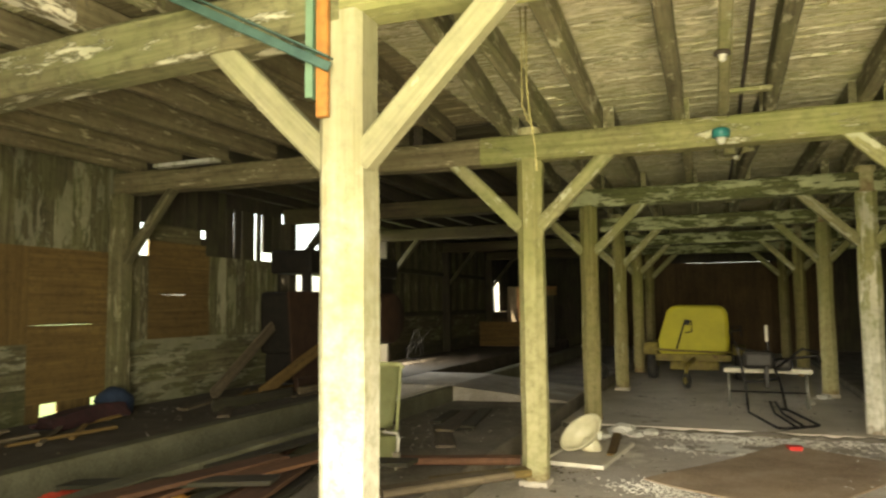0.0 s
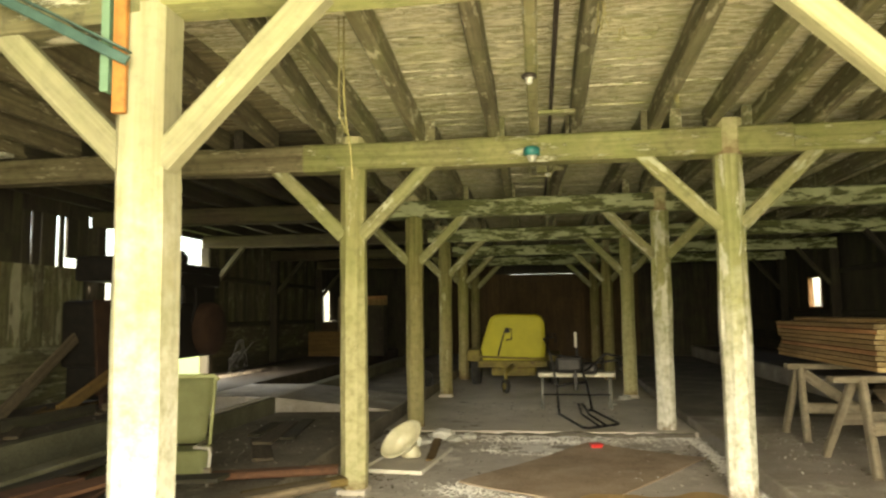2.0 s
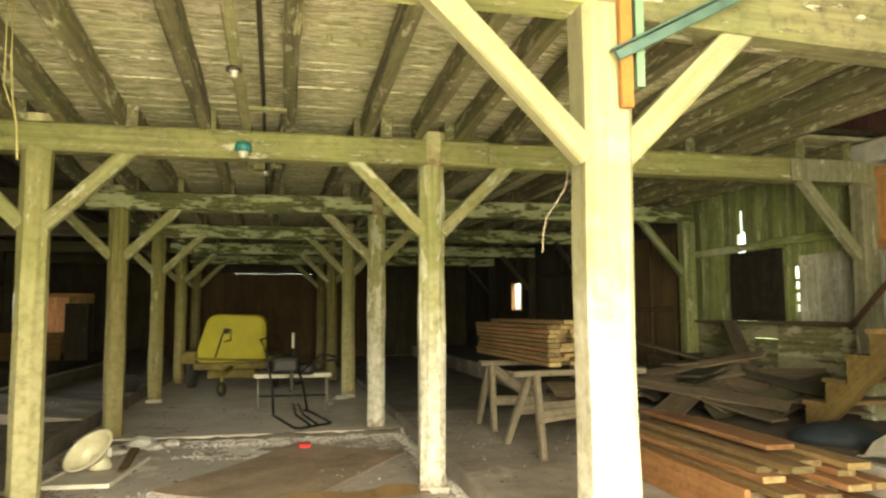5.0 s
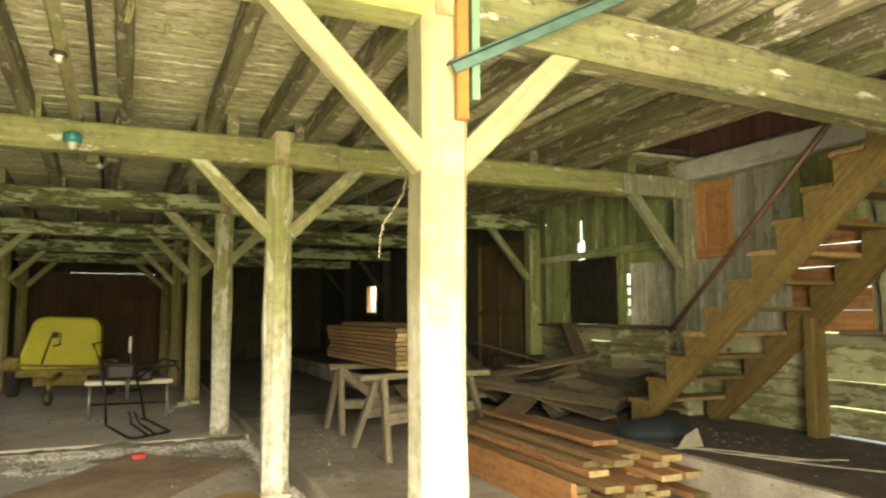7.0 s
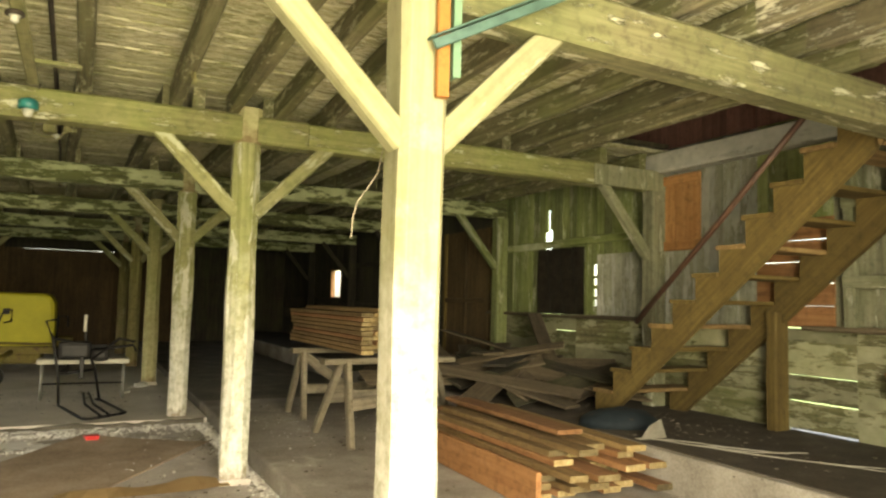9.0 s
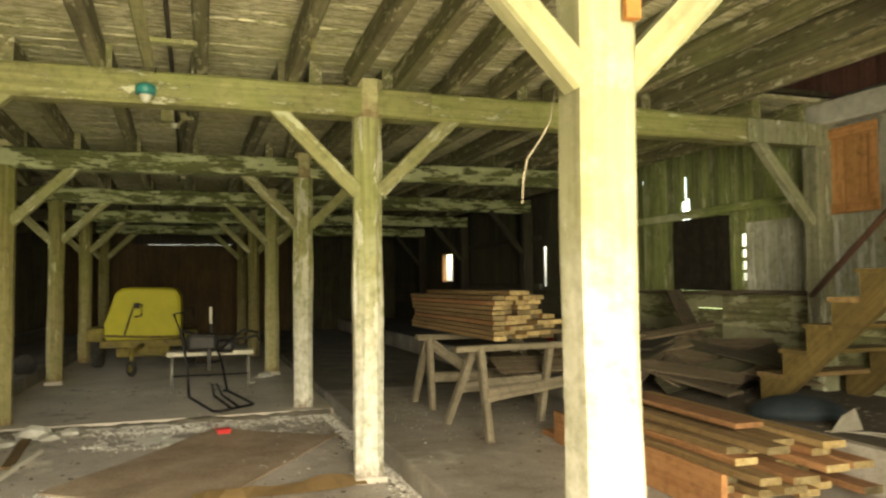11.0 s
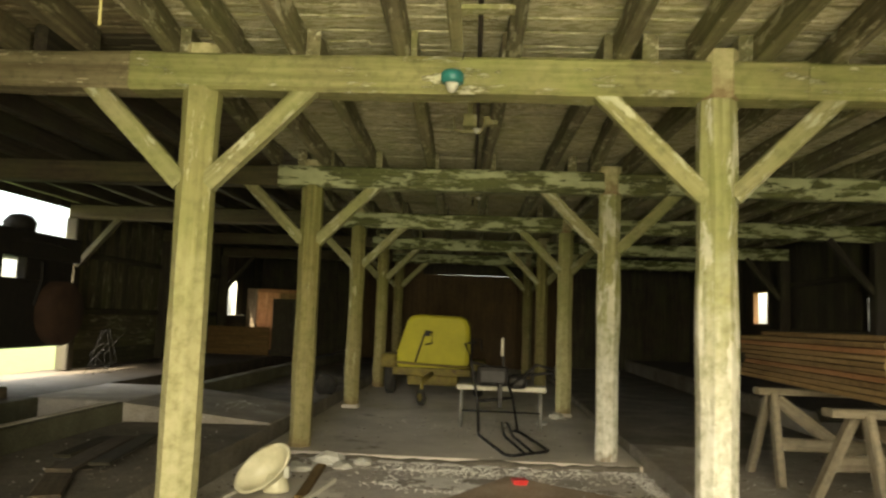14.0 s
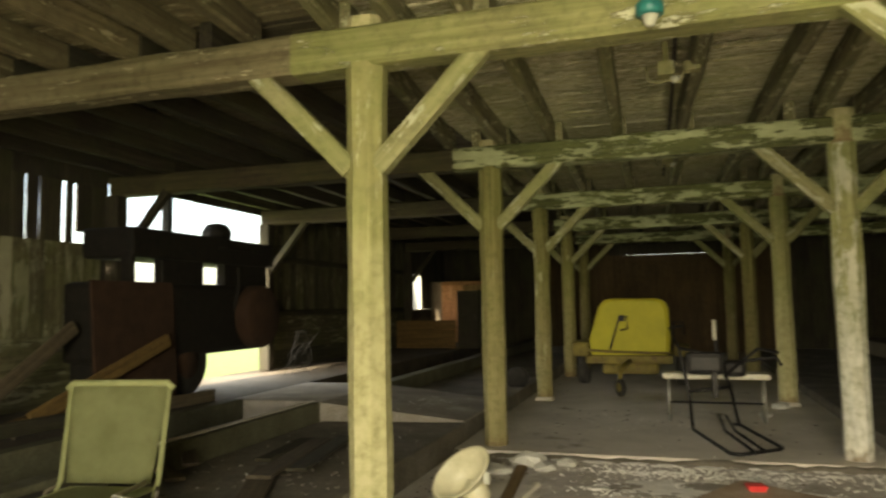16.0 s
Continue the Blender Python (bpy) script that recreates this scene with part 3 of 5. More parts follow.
boarded_wall("wall_left", WALL_L, -1, [
    # left boards hold that side's dimness in their tones
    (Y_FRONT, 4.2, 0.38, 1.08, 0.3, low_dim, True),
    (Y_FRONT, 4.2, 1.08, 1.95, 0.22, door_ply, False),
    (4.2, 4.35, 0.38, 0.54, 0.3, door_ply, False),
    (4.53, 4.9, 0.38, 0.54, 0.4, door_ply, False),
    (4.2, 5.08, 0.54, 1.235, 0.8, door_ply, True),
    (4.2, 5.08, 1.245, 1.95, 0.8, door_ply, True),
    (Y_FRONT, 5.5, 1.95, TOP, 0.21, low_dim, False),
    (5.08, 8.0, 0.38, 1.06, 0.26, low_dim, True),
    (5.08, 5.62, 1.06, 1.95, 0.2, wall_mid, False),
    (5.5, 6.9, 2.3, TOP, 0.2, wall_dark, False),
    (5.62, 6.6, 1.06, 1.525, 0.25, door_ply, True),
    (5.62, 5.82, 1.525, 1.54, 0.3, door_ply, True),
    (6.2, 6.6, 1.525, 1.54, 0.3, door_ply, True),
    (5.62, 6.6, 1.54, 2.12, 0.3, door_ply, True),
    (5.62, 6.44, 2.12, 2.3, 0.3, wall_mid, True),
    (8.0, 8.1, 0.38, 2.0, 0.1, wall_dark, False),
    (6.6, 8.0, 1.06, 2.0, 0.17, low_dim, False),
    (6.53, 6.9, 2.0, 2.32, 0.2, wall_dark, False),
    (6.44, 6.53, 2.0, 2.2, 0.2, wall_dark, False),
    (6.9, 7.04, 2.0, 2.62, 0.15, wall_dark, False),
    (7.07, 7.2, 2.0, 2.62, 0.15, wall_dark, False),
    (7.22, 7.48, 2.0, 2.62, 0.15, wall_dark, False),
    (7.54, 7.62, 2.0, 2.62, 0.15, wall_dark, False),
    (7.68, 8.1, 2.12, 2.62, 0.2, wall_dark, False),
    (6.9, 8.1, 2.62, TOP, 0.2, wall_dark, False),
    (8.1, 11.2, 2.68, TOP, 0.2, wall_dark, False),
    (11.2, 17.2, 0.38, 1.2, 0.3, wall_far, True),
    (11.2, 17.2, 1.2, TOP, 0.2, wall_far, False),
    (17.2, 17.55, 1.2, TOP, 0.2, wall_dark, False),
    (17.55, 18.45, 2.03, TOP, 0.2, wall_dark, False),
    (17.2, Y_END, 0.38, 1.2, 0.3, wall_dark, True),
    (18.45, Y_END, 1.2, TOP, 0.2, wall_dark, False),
    (Y_FRONT, 2.0, TOP, 4.55, 0.3, wall_dark, False)], "old board wall patched with plywood panels")
end = thing("wall_end", (0, Y_END, 0), label="rust-brown boarded end wall", category="wall", kind="structure")
for k in range(39):
    x0 = WALL_L - 0.05 + k * 0.3
    top = 2.469 if -1.0 < x0 + 0.15 < 1.15 else TOP
    timber("board", (x0 + 0.15, 0.02, 0.0), (x0 + 0.15, 0.02, top), 0.304, 0.03, end_ply if 8 < k < 28 else wall_dark, end, seg=4, wob=0.006, ch=0.004)
part("backing", crate(WALL_L, WALL_R, 0.045, 0.08, 0.0, 2.43), wall_dark, end)
part("backing_left", crate(WALL_L, -1.2, 0.045, 0.08, 2.43, TOP), wall_dark, end)
part("backing_right", crate(1.45, WALL_R, 0.045, 0.08, 2.43, TOP), wall_dark, end)
part("lintel", crate(-1.3, 1.4, 0.0, 0.06, 2.475, TOP), wall_dark, end)
# unseen front: tall opening and loft front placed to shape the incoming daylight
front = thing("wall_front", (0, Y_FRONT, 0), label="unseen front wall, its tall opening sized for the daylight", category="wall", kind="structure")
part("side_left", crate(WALL_L - 0.1, -1.7, -0.1, 0, -0.1, 4.4), wall_dark, front)
part("side_right", crate(2.5, WALL_R + 0.1, -0.1, 0, -0.1, 4.4), wall_dark, front)
part("door_head", crate(-1.7, 2.5, -0.1, 0, 4.1, 4.6), wall_dark, front)

part("loft_front", crate(WALL_L, 4.4, Y_LOFT - Y_FRONT - 0.06, Y_LOFT - Y_FRONT, CEIL_Z, 4.6), wall_dark, front)
# unseen side walls added to keep the door daylight off the sides
part("passage_left", crate(-1.8, -1.7, 0, 1.6, 0.0, 4.6), wall_dark, front)
part("passage_right", crate(2.5, 2.6, 0, 1.5, 0.15, 4.6), wall_dark, front)

# ---- wall posts, rails and fittings ----
for side, wx in ((-1, WALL_L + 0.11), (1, WALL_R - 0.12)):
    for i, y in enumerate(BAYS[1:]):
        t = thing("wall_post", (wx, y - 0.05, PLAT), label="weathered wall post with one knee brace", category="post", group="wall posts")
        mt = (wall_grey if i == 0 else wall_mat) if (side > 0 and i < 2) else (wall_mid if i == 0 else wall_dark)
        part("shaft", stick(BEAM_Z - PLAT, 0.17, 0.17, ch=0.015, seg=8, wob=0.008, seed=i + side), mt, t)
        timber("knee_brace", (-side * 0.07, 0, 1.85 - PLAT), (-side * 0.66, 0, 2.56 - PLAT), 0.08, 0.1, mt, t, up=(0, 1, 0), seg=5)
# pale end piece of the second beam, at the wall
solo("beam_splice", crate(4.78, WALL_R - 0.02, 5.035, 5.062, 2.52, 2.72, 0.006), wall_grey, "pale limewashed splice board on the beam end", "board")
solo("wall_plate", stick(4.2, 0.13, 0.2, seg=10, wob=0.01, seed=9), wood("white_header", (0.3, 0.29, 0.24), (0.5, 0.49, 0.42), (0.62, 0.61, 0.53), (0.72, 0.71, 0.63), 0.6, axis=2, relief=0.4), "white painted wall plate beside the stairwell", "beam", m=span((WALL_R - 0.08, 1.2, 2.8), (WALL_R - 0.08, 5.4, 2.8))[0])
sh = thing("shutter", (WALL_R - 0.035, 4.94, 1.93), label="closed orange-brown boarded shutter in the limewashed wall", category="shutter")
for k in range(4):
    timber("board", (0, -0.27 + k * 0.165, 0.03), (0, -0.27 + k * 0.165, 0.71), 0.16, 0.022, orange_wood, sh, up=(1, 0, 0), seg=3, ch=0.004)
for z in (0.04, 0.69):
    timber("rail", (-0.025, -0.37, z), (-0.025, 0.36, z), 0.03, 0.09, orange_wood, sh, seg=3, ch=0.004)
timber("stile", (-0.03, -0.33, 0.09), (-0.03, -0.33, 0.64), 0.07, 0.02, orange_wood, sh, up=(1, 0, 0), seg=3, ch=0.004)
solo("wall_ledge", stick(3.2, 0.1, 0.04, seg=9, wob=0.01, seed=3), plank_grey, "weathered ledge board along the wall", "ledge", m=span((WALL_R - 0.05, 5.3, 1.24), (WALL_R - 0.05, 8.5, 1.24))[0])
solo("wall_ledge", stick(3.3, 0.08, 0.04, seg=9, wob=0.01, seed=5), plank_grey, "weathered ledge board along the wall", "ledge", m=span((WALL_R - 0.04, 0.2, 1.24), (WALL_R - 0.04, 3.5, 1.23))[0])
solo("nailing_rail", stick(3.0, 0.06, 0.09, seg=8, wob=0.008, seed=6), wall_mat, "limewashed horizontal nailing rail", "rail", m=span((WALL_R - 0.03, 5.3, 2.13), (WALL_R - 0.03, 8.3, 2.1))[0])
cloth = plain_mat("black_cloth", (0.018, 0.013, 0.008), (0.045, 0.034, 0.022), rough=0.95)
bm = bmesh.new()
g = [[bm.verts.new((WALL_R + 0.0 + 0.03 * math.sin(j * 1.9 + i * 0.3), 6.38 + 0.93 * j / 12 + (0.05 * (i / 8) ** 2 if j > 9 else 0), 2.06 - 0.8 * i / 8)) for j in range(13)] for i in range(9)]
for i in range(8):
    for j in range(12):
        bm.faces.new((g[i][j], g[i][j + 1], g[i + 1][j + 1], g[i + 1][j]))
bmesh.ops.solidify(bm, geom=bm.faces[:], thickness=0.006)
solo("curtain", bm, cloth, "torn black cloth hung over a window opening", "curtain", smooth=True)
bw = thing("boarded_window", (WALL_R + 0.01, 3.63, 1.3), label="window opening boarded over with red-brown planks", category="window")
for k in range(5):
    timber("board", (0, -0.36, 0.02 + k * 0.178), (0, 0.36, 0.02 + k * 0.178 + 0.004 * (k % 2)), 0.02, 0.173, plank_red, bw, seg=4, ch=0.004)
fr = thing("stud_frame", (WALL_R - 0.05, 2.8, 1.25), label="limewashed stud frame against the wall", category="frame")
# the grey tone also holds the dimness beside the stairs
for y in (-0.28, 0.3):
    timber("stud", (0, y, 0), (0, y, 1.4), 0.1, 0.06, wall_grey, fr, up=(1, 0, 0), seg=5)
for z in (0.34, 0.95):
    timber("crosspiece", (-0.01, -0.33, z), (-0.01, 0.35, z), 0.05, 0.1, wall_grey, fr, seg=3)
bx = thing("wooden_box", (WALL_R - 0.06, 2.7, 0.84), label="small open wooden box nailed to the wall", category="box")
part("body", crate(-0.05, 0.04, -0.11, 0.11, -0.07, 0.08, 0.006), plank_tan, bx)
part("rim", crate(-0.06, 0.045, -0.12, 0.12, 0.08, 0.1, 0.004), plank_red, bx)
for y0, y1, z0, z1 in ((15.25, 16.0, 1.4, 2.06),):
    wf = thing("window_frame", (WALL_R, 0, 0), label="rough wooden frame of a small unglazed window", category="window", group="window frames")
    for y in (y0 + 0.02, y1 - 0.02):
        timber("jamb", (0.05, y, z0), (0.05, y, z1), 0.035, 0.1, orange_wood, wf, up=(1, 0, 0), seg=3, ch=0.004)
    for z in (z0 + 0.015, z1 - 0.015):
        timber("sill", (0.05, y0, z), (0.05, y1, z), 0.1, 0.03, orange_wood, wf, seg=3, ch=0.004)
pd = thing("plywood_door", (WALL_R - 0.03, 9.2, PLAT), label="closed brown plywood door in a rough frame", category="door")
part("leaf", crate(-0.012, 0.02, -0.72, 0.72, 0.0, 2.05, 0.004), end_ply, pd)
for y in (-0.68, 0.0, 0.66):
    timber("stile", (-0.03, y, 0), (-0.03, y, 2.05), 0.09, 0.035, new_wood if y > 0 else end_ply, pd, up=(1, 0, 0), seg=4)
timber("rail", (-0.035, -0.64, 1.0), (-0.035, 0.62, 1.0), 0.03, 0.07, end_ply, pd, seg=3)

# ---- staircase ----
st = thing("staircase", (0, 0, PLAT), label="open wooden staircase with sawn stringers and plank treads", category="stairs")
N, RISE, RUN, FOOT = 11, 0.2, 0.236, 4.88
def stringer(x):
    bm = bmesh.new()
    pts = []
    for k in range(N):
        pts += [(FOOT - k * RUN, k * RISE), (FOOT - k * RUN, (k + 1) * RISE)]
    pts.append((FOOT - N * RUN, N * RISE))
    low = [(FOOT - N * RUN, N * RISE - 0.25), (FOOT - 0.18, 0.0)]
    out = [(x0, y, z) for x0 in (x - 0.024, x + 0.024) for y, z in pts + low]
    n = len(pts) + len(low)
    vs = [bm.verts.new(v) for v in out]
    for k in range(n):
        bm.faces.new((vs[k], vs[(k + 1) % n], vs[n + (k + 1) % n], vs[n + k]))
    bm.faces.new(vs[:n][::-1])
    bm.faces.new(vs[n:])
    bmesh.ops.recalc_face_normals(bm, faces=bm.faces[:])
    return bm
slope = pose(0, 0, 0, math.degrees(math.atan2(RUN, RISE)), 0, 0)
for x in (4.7, 5.58):
    bm = stringer(x)
    bmesh.ops.transform(bm, matrix=slope.inverted(), verts=bm.verts[:])
    part("stringer", bm, new_wood, st, m=slope)
for k in range(N - 1):
    timber("tread", (4.66, FOOT - k * RUN - 0.105, (k + 1) * RISE + 0.018), (5.62, FOOT - k * RUN - 0.105, (k + 1) * RISE + 0.018), 0.25, 0.034, new_wood if k % 3 else plank_tan, st, seg=3, ch=0.006, wob=0.004)
timber("top_board", (4.66, FOOT - N * RUN - 0.05, N * RISE - 0.12), (5.62, FOOT - N * RUN - 0.05, N * RISE - 0.12), 0.04, 0.24, plank_tan, st, seg=3)
part("handrail", tube([(4.63, 4.3, 0.84), (4.63, 3.4, 1.62), (4.63, 2.5, 2.42)], 0.022, 8), plain_mat("dark_rail", (0.05, 0.025, 0.015), (0.1, 0.05, 0.03), rough=0.55), st, "dark brown sloping handrail", smooth=True)
solo("stair_prop", stick(0.95, 0.16, 0.1, seg=5, seed=8), new_wood, "yellow-brown prop post under the staircase", "post", m=pose(5.56, 3.68, PLAT))

# ---- lumber on sawhorses ----
def sawhorse(at, rail, legs, stretchers, label):
    t = thing("sawhorse", at, label=label, category="sawhorse", group="sawhorses")
    timber("top_rail", rail[0], rail[1], 0.13, 0.05, saw_mat, t, seg=4)
    for a, b in legs:
        timber("leg", a, b, 0.055, 0.09, saw_mat, t, up=(0, 1, 0), seg=4)
    for a, b in stretchers:
        timber("stretcher", a, b, 0.025, 0.1, saw_mat, t, seg=4)


sawhorse((2.5, 5.85, STALL), ((-0.1, -0.06, 0.68), (1.22, 0.02, 0.68)),
         [((0.12, -0.1, 0.66), (0.02, -0.53, 0.0)), ((0.1, 0.02, 0.66), (-0.02, 0.36, 0.0)), ((0.83, 0.05, 0.66), (0.8, 0.2, 0.0)), ((1.02, 0.0, 0.66), (1.42, 0.45, 0.0))],
         [((0.06, -0.42, 0.34), (1.24, 0.27, 0.34)), ((0.05, 0.2, 0.33), (0.83, 0.16, 0.36))], "weathered wooden sawhorse with splayed legs under lumber")
sawhorse((2.5, 7.2, STALL), ((0.0, 0.0, 0.68), (1.25, 0.0, 0.68)),
         [((0.12, -0.04, 0.66), (0.05, -0.36, 0.0)), ((0.12, 0.04, 0.66), (0.05, 0.28, 0.0)), ((1.1, -0.04, 0.66), (1.18, -0.36, 0.0)), ((1.1, 0.04, 0.66), (1.18, 0.3, 0.0))],
         [((0.08, -0.22, 0.3), (1.14, -0.22, 0.3)), ((0.13, -0.1, 0.62), (0.7, -0.12, 0.2))], "weathered wooden sawhorse under the far end of the lumber")
ls = thing("lumber_stack", (2.76, 5.82, 0.87), label="neat stack of planed brown boards on two sawhorses", category="lumber")
rng = random.Random(8)
x = 0.0
for c, n in enumerate((9, 10, 10, 9, 5)):
    w = 0.128
    for k in range(n):
        y0 = rng.uniform(-0.05, 0.07) if c == 0 else rng.uniform(-0.1, 0.2)
        l = 2.45 + rng.uniform(-0.08, 0.08)
        ob = timber("board", (x + w / 2 + rng.uniform(-0.006, 0.006), y0, 0.022 + k * 0.0425), (x + w / 2 + rng.uniform(-0.01, 0.01), y0 + l, 0.022 + k * 0.0425), w - 0.012, 0.036, plank_tan if rng.random() < 0.75 else plank_red, ls, seg=3, ch=0.004, wob=0.003, seed=c * 20 + k)
        ob.data.materials.append(end_mat)
        for p in ob.data.polygons:
            if abs(p.normal.z) > 0.9:
                p.material_index = 1
    x += w + 0.004

# ---- planks on the stall floor ----
pp = thing("plank_pile", (3.62, 3.2, STALL), label="low pile of reddish planks with pale sawn ends", category="lumber")
rng = random.Random(12)
k = 0
for lay, cols in enumerate((5, 5, 5, 5, 4, 3, 3)):
    for idx in range(cols):
        k += 1
        px = -0.5 + 0.185 * idx + 0.05 * lay + rng.uniform(-0.03, 0.03)
        y0, l = rng.uniform(-0.15, 0.45) + 0.03 * lay, rng.uniform(1.75, 2.2)
        sk = rng.uniform(-0.02, 0.12)
        z = 0.024 + lay * 0.045 + rng.uniform(0, 0.004)
        ob = timber("plank", (px, y0, z), (px + sk, y0 + l, z), rng.uniform(0.13, 0.17), 0.04, plank_red if rng.random() < 0.6 else plank_tan, pp, seg=4, ch=0.004, wob=0.003, seed=k * 1.7)
        ob.data.materials.append(end_mat)
        for p in ob.data.polygons:
            if abs(p.normal.z) > 0.9:
                p.material_index = 1
timber("plank", (-0.1, 0.5, 0.362), (-0.05, 2.3, 0.362), 0.2, 0.032, plank_red, pp, "wide reddish plank", seg=4, ch=0.004)
timber("plank", (-0.66, 0.05, 0.12), (-0.6, 2.0, 0.12), 0.035, 0.23, wood("orange_plank", (0.3, 0.13, 0.045), (0.42, 0.2, 0.075), (0.5, 0.26, 0.11), relief=0.25, tone=0.1), pp, "wide orange-brown plank on edge", seg=4, ch=0.004)
dp = thing("scrap_planks", (4.6, 6.6, PLAT), label="jumbled heap of old broken planks", category="scrap wood")
rng = random.Random(21)
for k in range(46):
    ax, ay = rng.uniform(-0.7, 0.7), rng.uniform(-1.1, 1.3)
    an = rng.uniform(-0.9, 0.9) + (1.57 if rng.random() < 0.35 else 0)
    l = rng.uniform(0.8, 2.0)
    z = 0.03 + 0.55 * rng.random() * max(0.1, 1 - abs(ay) / 1.8)
    d = Vector((math.sin(an), math.cos(an), rng.uniform(-0.05, 0.22))) * l / 2
    a, b = Vector((ax, ay, z + abs(d.z))) - d, Vector((ax, ay, z + abs(d.z))) + d
    a.x, b.x = min(a.x, 0.95), min(b.x, 0.95)
    timber("plank", a, b, rng.uniform(0.14, 0.3), 0.022, plank_grey if rng.random() < 0.65 else wall_dark, dp, up=(rng.uniform(-0.6, 0.1), rng.uniform(-0.7, 0.1), 0.7), seg=4, ragged=0.05, wob=0.008, ch=0.004, seed=k)
timber("plank", (0.45, -0.5, 0.35), (0.75, 0.3, 0.85), 0.16, 0.03, plank_grey, dp, seg=4, ch=0.004)
blue = plain_mat("dark_blue_enamel", (0.006, 0.012, 0.016), (0.014, 0.024, 0.03), rough=0.7, metal=0.1, rust=(0.1, 0.05, 0.025), rust_at=0.64)
bm = bmesh.new()
bmesh.ops.create_uvsphere(bm, u_segments=24, v_segments=12, radius=1.0)
bmesh.ops.bisect_plane(bm, geom=bm.verts[:] + bm.edges[:] + bm.faces[:], plane_co=(0, 0, 0), plane_no=(0, 0, 1), clear_inner=True)
for v in bm.verts:
    v.co = Vector((v.co.x * 0.33, v.co.y * 0.24, v.co.z * 0.14 + 0.02 * noise.noise(v.co * 3)))
bmesh.ops.solidify(bm, geom=bm.faces[:], thickness=0.01)
solo("metal_hood", bm, blue, "dark blue dented metal hood on the platform edge", "sheet metal", m=pose(4.42, 4.25, PLAT + 0.012, 0, 0, -25), smooth=True)
cord_mat = plain_mat("dull_cord", (0.24, 0.22, 0.17), (0.4, 0.37, 0.3), rough=0.8)
white = plain_mat("grubby_white", (0.55, 0.52, 0.42), (0.72, 0.69, 0.58), rough=0.6)
bm = bmesh.new()
vs = [bm.verts.new(v) for v in ((0, 0, 0), (0.2, -0.04, 0.02), (0.18, 0.0, 0.15), (0.09, 0.01, 0.1))]
bm.faces.new(vs)
bmesh.ops.solidify(bm, geom=bm.faces[:], thickness=0.012)
solo("torn_panel", bm, cord_mat, "torn piece of white sheet on the platform edge", "scrap", m=pose(4.15, 3.72, PLAT + 0.005, 0, 0, -10))
rng = random.Random(5)
for k in range(5):
    ya, xa = 3.75 - 0.1 * k, 4.14 + 0.05 * k
    pts = [(xa + (5.2 - xa) * u + 0.05 * math.sin(u * 7 + k), ya + (1.6 - ya) * u * (0.9 if k % 2 else 0.55) + 0.06 * math.sin(u * 11 + k * 2), PLAT + 0.012 + 0.006 * k * 0.5) for u in [i / 24 for i in range(25 if k % 2 else 14)]]
    solo("cord", tube(pts, 0.005, 5), cord_mat, "pale loose cord lying on the platform", "cord", group="cords", smooth=True)

# ---- fittings on the first posts ----
orange = wood("orange_paint_board", (0.26, 0.1, 0.02), (0.36, 0.15, 0.03), (0.42, 0.19, 0.045), relief=0.2, tone=0.1)
green_iron = plain_mat("green_painted_iron", (0.025, 0.06, 0.05), (0.06, 0.12, 0.095), rough=0.5, metal=0.2, rust=(0.25, 0.2, 0.12), rust_at=0.68)
pale_green = plain_mat("pale_green_iron", (0.09, 0.17, 0.1), (0.15, 0.25, 0.16), rough=0.55, rust=(0.25, 0.16, 0.08), rust_at=0.66)
for s, px in ((-1, row_x(ROW_L, 2.09)), (1, row_x(ROW_R, 2.09))):
    timb = timber("post_cleat", (px + s * 0.05, 1.965, 2.12), (px + s * 0.05, 1.965, 2.88), 0.048, 0.03, orange, up=(0, 1, 0), seg=3, ch=0.004)
    tagged(timb, "orange painted cleat nailed to the post", "board", "post cleats")
    ang = thing("angle_iron", (px + s * 0.105, 1.955, 2.2), label="pale green painted angle iron on the post", category="bracket", group="angle irons")
    part("flange", crate(-0.016, 0.016, -0.004, 0.004, 0, 0.7), pale_green, ang)
    part("web", crate(-0.004, 0.004, 0.005, 0.05, 0, 0.7), pale_green, ang)
    arm = thing("diagonal_bar", (px + s * 0.0, 1.93, 2.3), label="dark green iron bar rising from the post", category="bar", group="diagonal bars")
    m, l = span((0, 0, 0), (s * 1.0, -0.1, 0.52))
    part("bar", stick(l, 0.012, 0.038, ch=0.003, seg=2, wob=0), green_iron, arm, m=m)
    part("flange", stick(l, 0.045, 0.008, ch=0.002, seg=2, wob=0), green_iron, arm, m=m @ pose(0.02, 0.03, 0))
    rust_pipe = tube([(px + s * 0.28, 1.86, 2.70), (px + s * 0.7, 1.82, 2.79), (px + s * 1.2, 1.8, 2.87)], 0.028, 10)
    solo("rusty_pipe", rust_pipe, plain_mat("rusty_iron", (0.06, 0.025, 0.015), (0.13, 0.06, 0.035), rough=0.8), "rusty iron pipe along the first beam", "pipe", group="pipes", smooth=True)

# ---- lamp holder, conduit and ceiling fittings ----
teal = plain_mat("teal_enamel", (0.012, 0.13, 0.13), (0.025, 0.21, 0.19), rough=0.4)
milk = plain_mat("milky_porcelain", (0.38, 0.38, 0.3), (0.55, 0.55, 0.46), rough=0.35)
iron = plain_mat("dark_iron", (0.03, 0.025, 0.018), (0.07, 0.055, 0.04), rough=0.7, metal=0.4)
